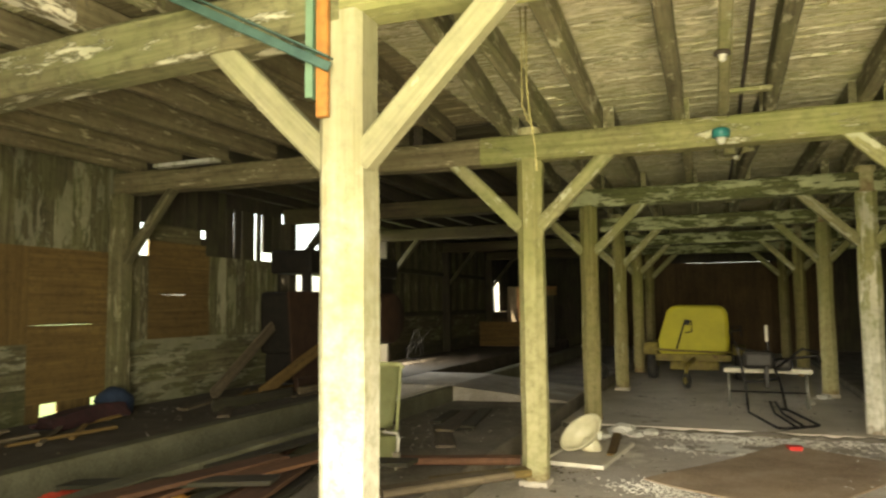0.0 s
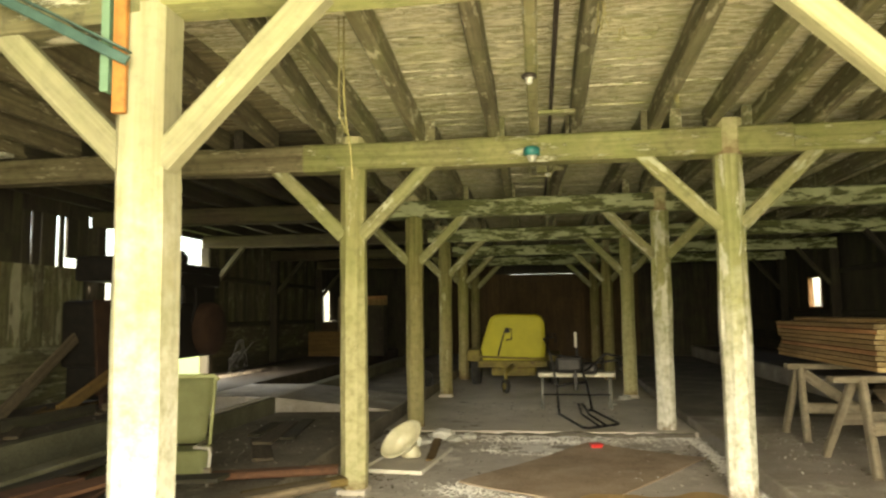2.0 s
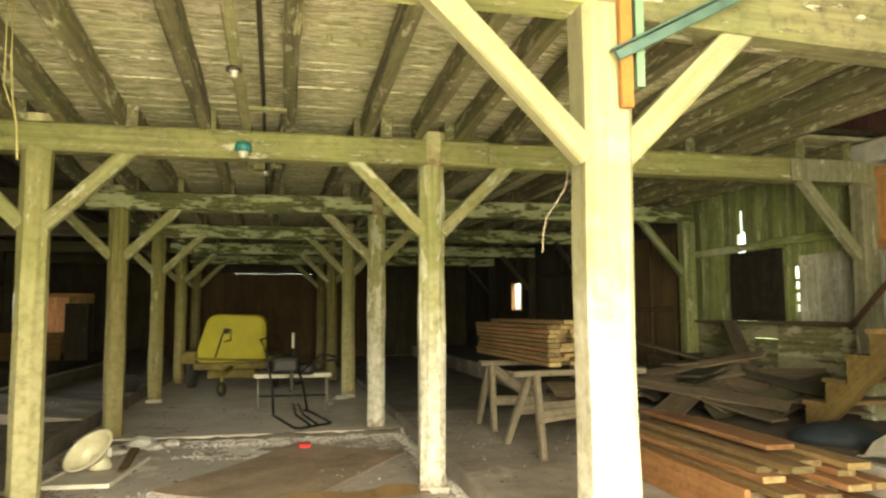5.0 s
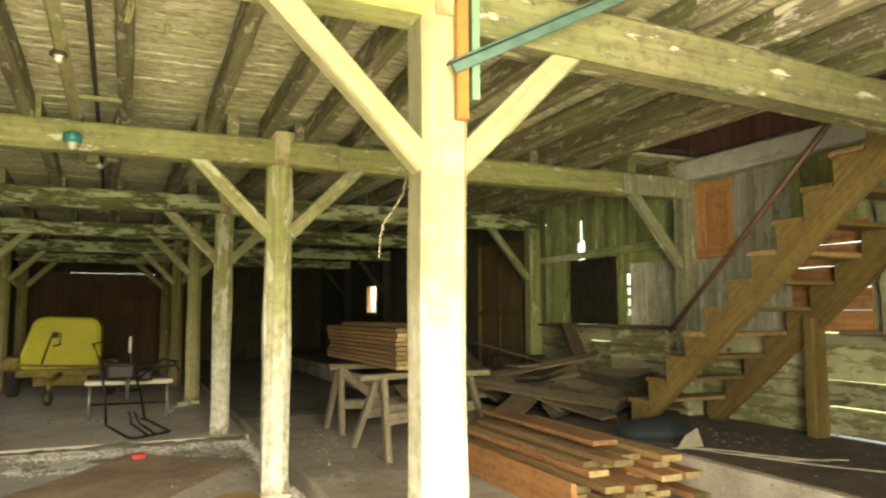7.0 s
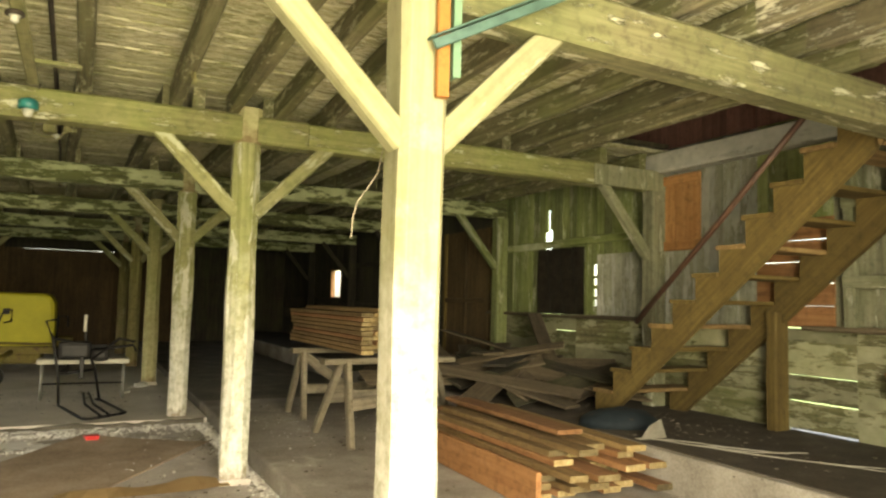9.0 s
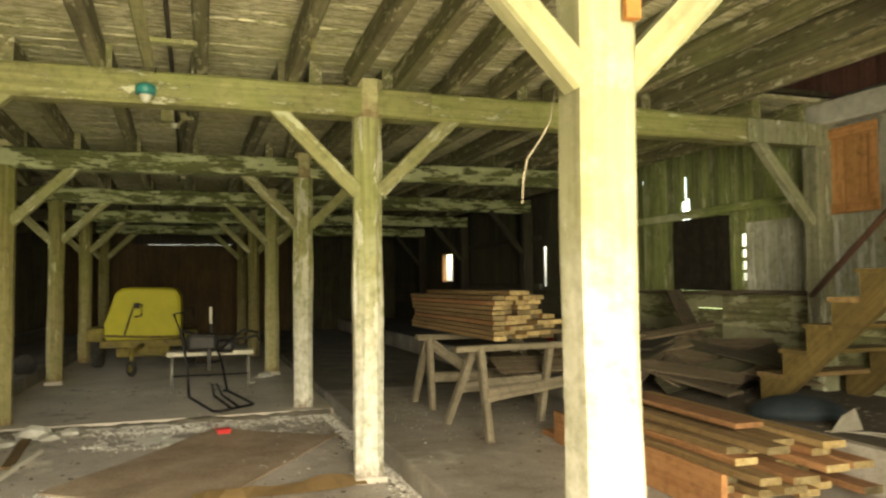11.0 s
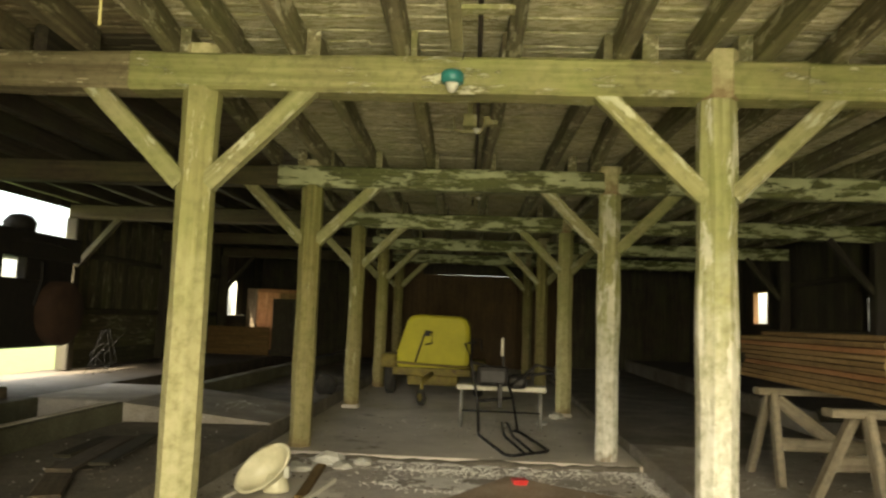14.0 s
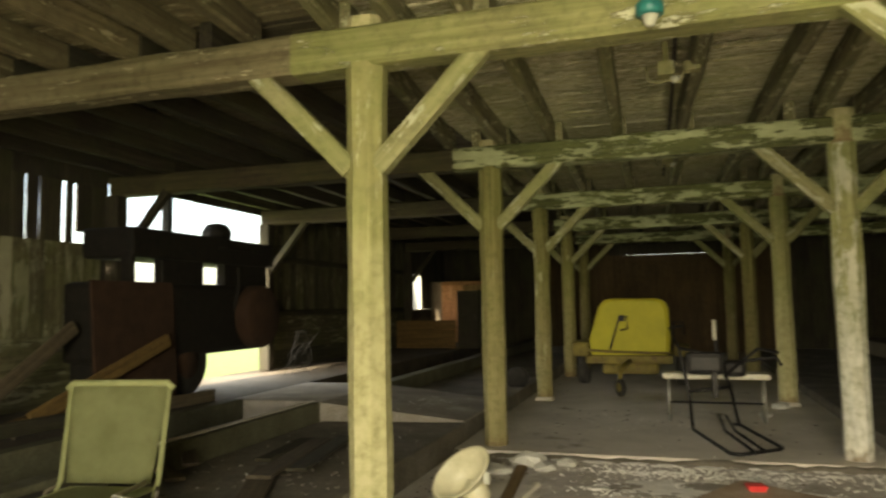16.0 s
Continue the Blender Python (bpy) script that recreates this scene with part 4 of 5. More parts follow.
def turned(profile, n=20):
    bm = bmesh.new()
    rings = [[bm.verts.new((r * math.cos(k * math.tau / n), r * math.sin(k * math.tau / n), z)) for k in range(n)] for r, z in profile]
    for ra, rb in zip(rings, rings[1:]):
        for k in range(n):
            bm.faces.new((ra[k], ra[(k + 1) % n], rb[(k + 1) % n], rb[k]))
    bm.faces.new(rings[0][::-1])
    bm.faces.new(rings[-1])
    bmesh.ops.recalc_face_normals(bm, faces=bm.faces[:])
    return bm


lh = thing("lamp_holder", (0.1, 5.02, 2.515), label="teal enamelled lamp holder with white socket on the beam", category="lamp")
part("cap", turned([(0.045, 0.05), (0.06, 0.055), (0.062, 0.1), (0.05, 0.115), (0.02, 0.12)]), teal, lh, smooth=True)
part("socket", turned([(0.01, 0.0), (0.022, 0.008), (0.03, 0.025), (0.04, 0.049)]), milk, lh, "white porcelain socket", smooth=True)
part("wire", tube([(0.0, 0.05, 0.115), (0.01, 0.06, 0.16), (0.05, 0.055, 0.2), (0.06, 0.03, 0.24)], 0.004, 6), iron, lh)
cb = thing("conduit_board", (0.12, 3.9, 2.735), label="pale batten with a porcelain socket under the ceiling", category="batten")
timber("batten", (0.03, -1.75, 0.0), (0.0, 1.06, 0.0), 0.07, 0.025, brace_mat, cb, seg=6)
part("socket", turned([(0.012, -0.07), (0.02, -0.06), (0.018, -0.04), (0.035, -0.03), (0.035, -0.013)]), milk, cb, "white porcelain lamp socket", m=pose(0.0, -0.3, 0), smooth=True)
part("collar", turned([(0.04, -0.035), (0.044, -0.033), (0.044, -0.02), (0.04, -0.014)]), iron, cb, m=pose(0.0, -0.3, 0), smooth=True)
part("crosspiece", crate(0.04, 0.29, 0.53, 0.6, -0.012, 0.012, 0.004), brace_mat, cb)
solo("conduit_pipe", tube([(0.29, 1.2, 2.86), (0.27, 3.0, 2.85), (0.24, 5.3, 2.85), (0.2, 8.0, 2.85), (0.12, 11.0, 2.86)], 0.014, 8), iron, "thin dark conduit pipe under the ceiling", "pipe", smooth=True)
for y, dx in ((6.38, 0.0), (9.3, 0.0), (12.3, -0.05)):
    jb = thing("junction_box", (0.17 + dx, y, 2.72), label="old junction box with bent wires under the ceiling", category="junction box", group="junction boxes")
    part("box", crate(-0.05, 0.05, -0.06, 0.06, -0.03, 0.06, 0.01), brace_mat, jb)
    part("stem", crate(-0.02, 0.02, -0.02, 0.02, 0.055, 0.2), brace_mat, jb)
    part("side_box", crate(0.1, 0.2, -0.04, 0.04, -0.01, 0.05, 0.008), brace_mat, jb)
    part("wire", tube([(-0.12, 0, 0.05), (-0.11, -0.02, -0.05), (-0.05, -0.03, -0.07), (0.02, -0.03, -0.06), (0.07, -0.03, -0.08), (0.1, -0.02, -0.02), (0.2, 0, 0.03)], 0.007, 6), brace_mat, jb, smooth=True)
    part("socket", turned([(0.012, -0.1), (0.022, -0.085), (0.03, -0.06)]), milk, jb, m=pose(0.05, -0.02, 0.02), smooth=True)
straw = plain_mat("straw", (0.2, 0.18, 0.06), (0.36, 0.32, 0.13), rough=0.8)
rng = random.Random(3)
for x, y, z, l in ((0.46, 2.76, 2.74, 0.14), (1.02, 4.19, 2.745, 0.08), (0.62, 3.5, 2.9, 0.05)):
    wsp = thing("straw_wisp", (x, y, z), label="wisp of dry straw hanging from the ceiling", category="straw", group="straw wisps")
    for k in range(4):
        a, b = rng.uniform(-0.02, 0.02), rng.uniform(-0.02, 0.02)
        part("stalk", tube([(a, b, 0.02), (a * 1.5, b, -l * 0.5), (a * 2 + rng.uniform(-0.02, 0.02), b * 2, -l * rng.uniform(0.7, 1.1))], 0.0025, 5), straw, wsp)
solo("hanging_rope", tube([(-0.8, 3.05, 2.9), (-0.81, 3.08, 2.7), (-0.815, 3.1, 2.5), (-0.8, 3.09, 2.35), (-0.78, 3.1, 2.2), (-0.765, 3.08, 2.06)], 0.005, 5), straw, "frayed straw rope hanging from the ceiling", "rope", smooth=True)
solo("hanging_rope", tube([(-0.83, 3.05, 2.9), (-0.835, 3.08, 2.72), (-0.84, 3.1, 2.4), (-0.8, 3.08, 2.3)], 0.0035, 6), straw, "thin straw rope hanging from the ceiling", "rope", smooth=True)
solo("rope_end", tube([(1.5, 2.19, 1.98), (1.48, 2.2, 1.86), (1.44, 2.19, 1.8), (1.4, 2.2, 1.74), (1.385, 2.2, 1.68), (1.38, 2.2, 1.6)], 0.0025, 6), saw_mat, "short frayed rope dangling from the post", "rope", smooth=True)
solo("ceiling_board_strip", crate(-0.36, 0.36, -0.05, 0.05, 0, 0.035, 0.004), wall_white, "pale loose board strip under the joists", "board", m=pose(-4.52, 4.87, 2.705, 0, 0, -2))

# ---- things on the aisle floor ----
sheet = grit("stained_plywood", (0.2, 0.14, 0.09), (0.34, 0.255, 0.175), (0.48, 0.385, 0.285), 2.5, 50.0, relief=0.25, dust=(0.4, 0.36, 0.28), dust_at=0.63)
bm = bmesh.new()
bmesh.ops.create_grid(bm, x_segments=14, y_segments=9, size=0.5)
for v in bm.verts:
    v.co = Vector((v.co.x * 2.1, v.co.y * 1.22, 0.012 + 0.02 * noise.noise(Vector((v.co.x * 3, v.co.y * 3, 1))) + 0.03 * max(0, v.co.x) ** 2))
bmesh.ops.solidify(bm, geom=bm.faces[:], thickness=0.012)
solo("plywood_sheet", bm, sheet, "stained brown plywood sheet lying on the floor", "plywood", m=pose(0.52, 6.05, 0.02, 0, 0, 57.7))
card = plain_mat("torn_cardboard", (0.4, 0.27, 0.12), (0.52, 0.37, 0.18), rough=0.9, scale=5)
bm = bmesh.new()
rng = random.Random(2)
top = [(-0.55 + 1.1 * i / 11, 0.1 + rng.uniform(-0.045, 0.045)) for i in range(12)]
bot = [(-0.55 + 1.1 * i / 11, -0.1 + rng.uniform(-0.03, 0.03)) for i in range(12)]
tv = [bm.verts.new((x, y, 0.01 + 0.04 * math.sin(x * 5) ** 2)) for x, y in top]
bv = [bm.verts.new((x, y, 0.008)) for x, y in bot]
for i in range(11):
    bm.faces.new((bv[i], bv[i + 1], tv[i + 1], tv[i]))
bmesh.ops.solidify(bm, geom=bm.faces[:], thickness=0.008)
solo("cardboard", bm, card, "torn strip of tan cardboard on the floor", "cardboard", m=pose(0.95, 5.02, 0.02, 0, 0, 8))

cream = plain_mat("cream_enamel", (0.5, 0.47, 0.3), (0.62, 0.58, 0.4), rough=0.4, rust=(0.3, 0.24, 0.12), rust_at=0.7)
bs = thing("wash_basin", (-1.17, 6.32, 0.04), (0, 0, 0), "cream oval basin tipped on its side among rubble", "basin")
prof = [(0.06, -0.16), (0.12, -0.14), (0.17, -0.07), (0.2, 0.0), (0.225, 0.01), (0.228, 0.03), (0.205, 0.03), (0.19, 0.012), (0.15, -0.06), (0.1, -0.115), (0.02, -0.13)]
bm = turned(prof, 28)
for v in bm.verts:
    v.co = Vector((v.co.x * 0.64, v.co.y * 1.0, v.co.z * 0.8))
nz = Vector((-0.3, -0.78, 0.55)).normalized()
ny = (Vector((0.6, -0.1, 0.7)) - nz * nz.dot(Vector((0.6, -0.1, 0.7)))).normalized()
mb = Matrix((ny.cross(nz), ny, nz)).transposed().to_4x4()
mb.translation = (-0.02, 0.0, 0.17)
part("bowl", bm, cream, bs, m=mb, smooth=True)
part("foot", turned([(0.09, 0.0), (0.1, 0.02), (0.075, 0.09), (0.06, 0.12)], 16), cream, bs, m=pose(0.05, 0.1, 0.0), smooth=True)
part("clip", crate(0.13, 0.17, -0.03, 0.0, 0.12, 0.2, 0.006), milk, bs)
tr = thing("tray", (-1.14, 6.4, 0.005), (0, 0, -6), "flat square tray with a raised white rim", "tray")
part("bottom", crate(-0.28, 0.28, -0.55, 0.55, 0, 0.012), slab_mat, tr)
for c in ((-0.29, 0.29, -0.57, -0.53), (0.255, 0.29, -0.53, 0.57), (-0.29, -0.255, -0.53, 0.57)):
    part("rim", crate(*c, 0, 0.035, 0.005), white, tr, "white rim")
solo("loose_plank", stick(1.15, 0.09, 0.03, seg=5, seed=2), ply_mat, "narrow brown plank on the aisle floor", "plank", m=span((-0.93, 6.35, 0.02), (-1.03, 7.5, 0.02))[0])
red = plain_mat("red_plastic", (0.5, 0.02, 0.02), (0.65, 0.035, 0.03), rough=0.4)
rl = thing("plastic_tub", (0.63, 7.03, 0.004), (0, 0, 12), "small bright red plastic tub on the floor", "tub")
part("top", crate(-0.06, 0.06, -0.05, 0.05, 0.055, 0.075, 0.006), red, rl)
part("skirt", crate(-0.054, 0.054, -0.044, 0.044, 0.0, 0.056, 0.004), red, rl)
solo("red_scrap", turned([(0.03, 0.0), (0.05, 0.012), (0.045, 0.03), (0.02, 0.035)], 9), red, "crumpled red plastic scrap by the post", "scrap", m=pose(-1.07, 7.62, 0.01, 10, 5, 0), smooth=True)
bg = plain_mat("crumpled_bag", (0.42, 0.41, 0.36), (0.58, 0.57, 0.5), rough=0.5)
rng = random.Random(17)
for k, (x, y, s) in enumerate(((-1.0, 7.55, 0.11), (-0.84, 7.42, 0.07), (-1.16, 7.25, 0.08), (-0.7, 7.62, 0.06), (1.06, 10.2, 0.06), (1.3, 10.9, 0.07), (1.36, 11.1, 0.05))):
    bm = bmesh.new()
    bmesh.ops.create_icosphere(bm, subdivisions=2, radius=s)
    for v in bm.verts:
        n = noise.noise_vector(v.co * 14 + Vector((k * 3, 0, 0)))
        v.co = Vector((v.co.x * 1.3 + n.x * s * 0.5, v.co.y + n.y * s * 0.5, max(0, v.co.z * 0.6 + n.z * s * 0.4 + s * 0.35)))
    solo("crumpled_rubbish", bm, bg, "crumpled grey-white rubbish on the floor", "rubbish", group="rubbish", m=pose(x, y, 0.006 if y < 7.9 else 0.054))


# paint flakes and rubble on the floor
def flakes(name, spots, material, label, seed, big=0.035):
    r = random.Random(seed)
    vs, fs = [], []
    for n, x0, x1, y0, y1, z in spots:
        for _ in range(n):
            x, y, s, a = r.gauss((x0 + x1) / 2, (x1 - x0) / 4), r.gauss((y0 + y1) / 2, (y1 - y0) / 4), big * (0.25 + 0.9 * r.random() ** 3), r.uniform(0, 6.3)
            t = r.uniform(-0.25, 0.25)
            b = len(vs)
            cnt = r.choice((4, 5, 5, 6))
            for up in (0, 0.006):
                for k in range(cnt):
                    q = a + k * math.tau / cnt
                    rr = s * (0.6 + 0.5 * math.sin(k * 2.7 + a * 3) ** 2)
                    vs.append((x + rr * math.cos(q) * 1.15, y + rr * math.sin(q), z + 0.003 + up + abs(t) * s * (1 + math.cos(q)) * 0.5))
            fs.append([b + cnt + k for k in range(cnt)])
            for k in range(cnt):
                fs.append([b + k, b + (k + 1) % cnt, b + cnt + (k + 1) % cnt, b + cnt + k])
    me = bpy.data.meshes.new(name)
    me.from_pydata(vs, [], fs)
    me.materials.append(material)
    return tagged(new(name, me), label, "debris", kind="stuff")


flake_mat = plain_mat("white_paint_flake", (0.68, 0.66, 0.58), (0.84, 0.82, 0.76), rough=0.8)
flakes("paint_flakes", [(3200, -0.3, 1.05, 6.8, 7.2, 0), (3600, 0.0, 0.95, 6.9, 7.08, 0), (900, -0.9, 1.4, 7.3, 7.85, 0), (500, -0.8, -0.1, 5.1, 5.6, 0), (400, -0.4, 0.1, 4.8, 5.25, 0), (1300, 1.62, 1.78, 4.4, 8.2, 0), (250, 1.35, 1.75, 7.4, 8.3, 0), (14, 0.6, 1.5, 5.2, 6.3, 0.035), (100, -1.6, -1.0, 7.0, 8.0, 0)], flake_mat, "white paint flakes and crumbs strewn on the concrete", 7, 0.013)
flakes("paint_flakes_far", [(120, -1.4, 1.5, 8.0, 11.5, 0.05), (60, 1.9, 3.9, 4.5, 9.5, STALL), (40, 1.9, 2.6, 5.0, 8.0, STALL), (50, -3.1, -1.8, 5.2, 8.2, 0.2), (60, 1.1, 1.5, 10.7, 11.3, 0.05), (80, -3.2, -1.8, 8.2, 9.8, 0.3)], flake_mat, "scattered pale flakes on the floor", 9, 0.009)
rng = random.Random(77)
for k in range(74):
    if k >= 54:
        x, y, r0 = rng.uniform(-1.0, 1.5), 7.86 + rng.gauss(0, 0.02), rng.uniform(0.04, 0.12)
    elif k < 15 or k >= 26:
        x, y, r0 = rng.gauss(0.35, 0.38), 7.0 + rng.gauss(0, 0.09), rng.uniform(0.06, 0.24)
    elif k < 20:
        x, y, r0 = rng.uniform(1.64, 1.7), rng.uniform(4.7, 7.8), rng.uniform(0.03, 0.07)
    else:
        x, y, r0 = rng.uniform(-0.8, 1.3), 7.72 + rng.gauss(0, 0.06), rng.uniform(0.03, 0.08)
    bm = bmesh.new()
    n = 22
    rim = []
    for j in range(n):
        a = j * math.tau / n
        rr = r0 * (0.55 + 0.75 * abs(noise.noise(Vector((math.cos(a) * 1.7, math.sin(a) * 1.7, k * 3.1)))))
        rim.append((rr * math.cos(a) * (1.5 if k < 15 or k >= 20 else 0.7), rr * math.sin(a)))
    low = [bm.verts.new((u, v, 0)) for u, v in rim]
    mid = [bm.verts.new((u * 0.7, v * 0.7, 0.006 + 0.006 * abs(noise.noise(Vector((u * 30, v * 30, k)))))) for u, v in rim]
    top = bm.verts.new((0, 0, 0.011))
    for j in range(n):
        bm.faces.new((low[j], low[(j + 1) % n], mid[(j + 1) % n], mid[j]))
        bm.faces.new((mid[j], mid[(j + 1) % n], top))
    solo("plaster_dust", bm, flake_mat if k % 3 else dusty, "small spill of white plaster dust on the floor", "plaster", group="plaster spills", m=pose(x, y, 0.002, 0, 0, rng.uniform(-15, 15)))
drift_rng = random.Random(31)
bm = bmesh.new()
prev = None
for j in range(121):
    x = -1.7 + 3.44 * j / 120
    n1 = noise.noise(Vector((x * 2.3, 0.4, 1.7)))
    n2 = noise.noise(Vector((x * 9.0, 5.1, 2.2)))
    h = max(0.006, 0.036 + 0.02 * n1 + 0.014 * n2)
    out = 0.05 + 0.05 * abs(n1) + 0.03 * drift_rng.random()
    row = [bm.verts.new(c) for c in ((x, 7.896 - out, -0.01), (x, 7.896 - out * 0.55, h * 0.45 + 0.006 * n2), (x, 7.895, h), (x, 7.91, h - 0.012))]
    if prev:
        for a in range(3):
            bm.faces.new((prev[a], row[a], row[a + 1], prev[a + 1]))
    prev = row
solo("dirt_drift", bm, damp, "dirt and crumbs swept up against the slab edge", "dirt", kind="stuff", smooth=True)
rub = grit("rubble", (0.06, 0.045, 0.03), (0.13, 0.105, 0.07), (0.2, 0.17, 0.125), 9.0, 60.0)
flakes("rubble_crumbs", [(300, -1.7, -0.9, 5.0, 8.0, 0), (200, 1.5, 1.78, 4.0, 8.5, 0), (200, -1.6, 1.7, 4.0, 8.0, 0), (150, -1.6, 1.7, 8.0, 12, 0.05), (250, -3.1, -1.8, 2.5, 8.2, 0.2), (200, 1.9, 4.0, 3.0, 9.0, STALL), (300, 4.1, 5.6, 2.0, 8.0, PLAT), (300, -5.6, -4.1, 3.0, 9.0, 0.38)], rub, "dirt crumbs and chips of wood on the floor", 15, 0.018)

# ---- yellow machine ----
yellow = plain_mat("yellow_paint", (0.36, 0.33, 0.008), (0.45, 0.41, 0.012), rough=0.6, scale=4, rust=(0.16, 0.1, 0.03), rust_at=0.7)
dull = plain_mat("dirty_yellow", (0.1, 0.078, 0.018), (0.24, 0.19, 0.035), rough=0.7, scale=8, rust=(0.1, 0.06, 0.03), rust_at=0.55)
black = plain_mat("black_steel", (0.008, 0.008, 0.008), (0.025, 0.022, 0.02), rough=0.5, metal=0.5)
rubber = plain_mat("old_rubber", (0.015, 0.014, 0.012), (0.04, 0.037, 0.03), rough=0.9)
ym = thing("compressor_trailer", (-0.45, 12.6, 0.05), label="old yellow towable compressor with a rounded hood", category="machine")
def hood_sections():
    bm = bmesh.new()
    rings = []
    for y, zs, ins in ((0.0, 1.0, 0.03), (0.02, 1.01, 0.0), (0.5, 1.02, 0.0), (1.2, 1.02, 0.0), (1.5, 0.98, 0.05)):
        prof = [(-0.56 + ins, 0.48), (0.55 - ins, 0.48), (0.57 - ins, 0.7), (0.56 - ins, 1.12 * zs), (0.5 - ins, 1.24 * zs), (0.4 - ins, 1.275 * zs), (-0.25 + ins, 1.285 * zs), (-0.36 + ins, 1.26 * zs), (-0.42 + ins, 1.18 * zs), (-0.57 + ins, 0.72)]
        rings.append([bm.verts.new((px, y, pz)) for px, pz in prof])
    n = len(rings[0])
    for ra, rb in zip(rings, rings[1:]):
        for k in range(n):
            bm.faces.new((ra[k], ra[(k + 1) % n], rb[(k + 1) % n], rb[k]))
    bm.faces.new(rings[0][::-1])
    bm.faces.new(rings[-1])
    bmesh.ops.recalc_face_normals(bm, faces=bm.faces[:])
    es = [e for e in bm.edges if e.calc_face_angle(0) > 0.5]
    bmesh.ops.bevel(bm, geom=es, offset=0.02, segments=2, affect="EDGES")
    return bm
part("hood", hood_sections(), yellow, ym)
part("chassis", crate(-0.62, 0.6, -0.06, 1.55, 0.36, 0.475, 0.02), dull, ym)
part("engine_pan", crate(-0.4, 0.4, 0.05, 1.3, 0.2, 0.36, 0.04), dull, ym, "grimy yellow underbody")
part("fender", crate(-0.86, -0.6, 0.25, 1.0, 0.44, 0.66, 0.05), dull, ym)
part("fender", crate(0.6, 0.84, 0.25, 1.0, 0.44, 0.6, 0.05), dull, ym)
for sx in (-0.72, 0.72):
    w = part("wheel", turned([(0.12, -0.08), (0.24, -0.08), (0.275, -0.05), (0.275, 0.05), (0.24, 0.08), (0.12, 0.08)], 24), rubber, ym, m=pose(sx, 0.62, 0.275, 0, 90, 0), smooth=True)
    part("rim", turned([(0.04, -0.085), (0.13, -0.07), (0.13, 0.07), (0.04, 0.085)], 18), dull, w, smooth=True)
part("drawbar", tube([(0.0, 0.0, 0.4), (-0.05, -0.45, 0.36), (-0.08, -0.95, 0.34)], 0.04, 8), dull, ym, smooth=True)
w = part("jockey_wheel", turned([(0.04, -0.03), (0.1, -0.03), (0.12, -0.015), (0.12, 0.015), (0.1, 0.03), (0.04, 0.03)], 20), rubber, ym, m=pose(-0.08, -0.95, 0.125, 0, 90, 35), smooth=True)
part("hub", turned([(0.02, -0.034), (0.06, -0.033), (0.06, 0.033), (0.02, 0.034)], 14), dull, w, smooth=True)
part("jockey_post", tube([(-0.08, -0.95, 0.14), (-0.08, -0.95, 0.4)], 0.03, 8), dull, ym, smooth=True)
part("crank", tube([(-0.27, -0.03, 0.56), (-0.2, -0.05, 0.8), (-0.13, -0.06, 1.02), (-0.02, -0.06, 1.04), (-0.02, -0.04, 0.86), (-0.12, -0.04, 0.84)], 0.014, 6), black, ym, smooth=True)
part("latch", crate(-0.14, -0.05, -0.05, 0.0, 0.97, 1.06, 0.01), black, ym)
part("bumper", tube([(-0.6, -0.1, 0.56), (-0.3, -0.12, 0.54), (0.3, -0.12, 0.52), (0.6, -0.1, 0.52)], 0.02, 6), dull, ym, smooth=True)
part("side_handle", tube([(0.6, 0.0, 0.5), (0.62, -0.05, 0.95), (0.75, -0.05, 0.95), (0.76, -0.03, 0.78)], 0.014, 6), black, ym, smooth=True)

# ---- bench and black steel frame ----
bn = thing("bench", (0.55, 9.85, 0.05), (0, 0, -1), "narrow white-topped bench with thin metal legs", "bench")
part("seat", crate(-0.52, 0.52, -0.15, 0.15, 0.44, 0.5, 0.02), white, bn, "grubby white seat")
for x, y in ((-0.46, -0.1), (0.46, -0.1), (-0.46, 0.1), (0.46, 0.1)):
    part("leg", tube([(x, y, 0), (x, y, 0.45)], 0.017, 8), plain_mat("dull_steel", (0.25, 0.25, 0.22), (0.4, 0.39, 0.34), rough=0.45, metal=0.7), bn, smooth=True)
part("stretcher", tube([(-0.46, -0.1, 0.2), (0.46, -0.1, 0.2)], 0.012, 6), black, bn)
ef = thing("steel_frame", (0.62, 8.9, 0.05), label="overturned black tubular steel chair frame", category="chair frame")
part("base_loop", tube([(-0.32, 0.42, 0.015), (-0.32, 0.3, 0.015), (-0.07, -0.8, 0.015), (0.0, -0.84, 0.015), (0.33, -0.55, 0.015), (0.36, -0.48, 0.015), (0.14, 0.62, 0.015), (0.08, 0.7, 0.015)], 0.016, 8), black, ef, smooth=True)
part("runner", tube([(0.2, -0.66, 0.02), (0.05, 0.2, 0.03), (0.0, 0.7, 0.1)], 0.014, 8), black, ef, smooth=True)
part("runner", tube([(0.12, -0.73, 0.02), (-0.04, 0.2, 0.03), (-0.06, 0.7, 0.1)], 0.014, 8), black, ef, smooth=True)
for a in ([(-0.32, 0.4, 0.02), (-0.34, 0.42, 0.35), (-0.42, 0.5, 0.78), (-0.5, 0.5, 0.98), (-0.38, 0.48, 1.0)], [(0.12, 0.65, 0.02), (0.05, 0.6, 0.4), (-0.06, 0.5, 0.7), (-0.08, 0.48, 1.02)], [(-0.06, 0.5, 0.62), (0.2, 0.45, 0.66), (0.46, 0.42, 0.7), (0.5, 0.4, 0.62)], [(0.0, 0.45, 0.52), (0.3, 0.4, 0.78), (0.48, 0.38, 0.74)], [(-0.34, 0.42, 0.36), (0.06, 0.55, 0.4)], [(-0.42, 0.5, 0.78), (-0.06, 0.5, 0.7)]):
    part("tube", tube(a, 0.016, 8), black, ef, smooth=True)
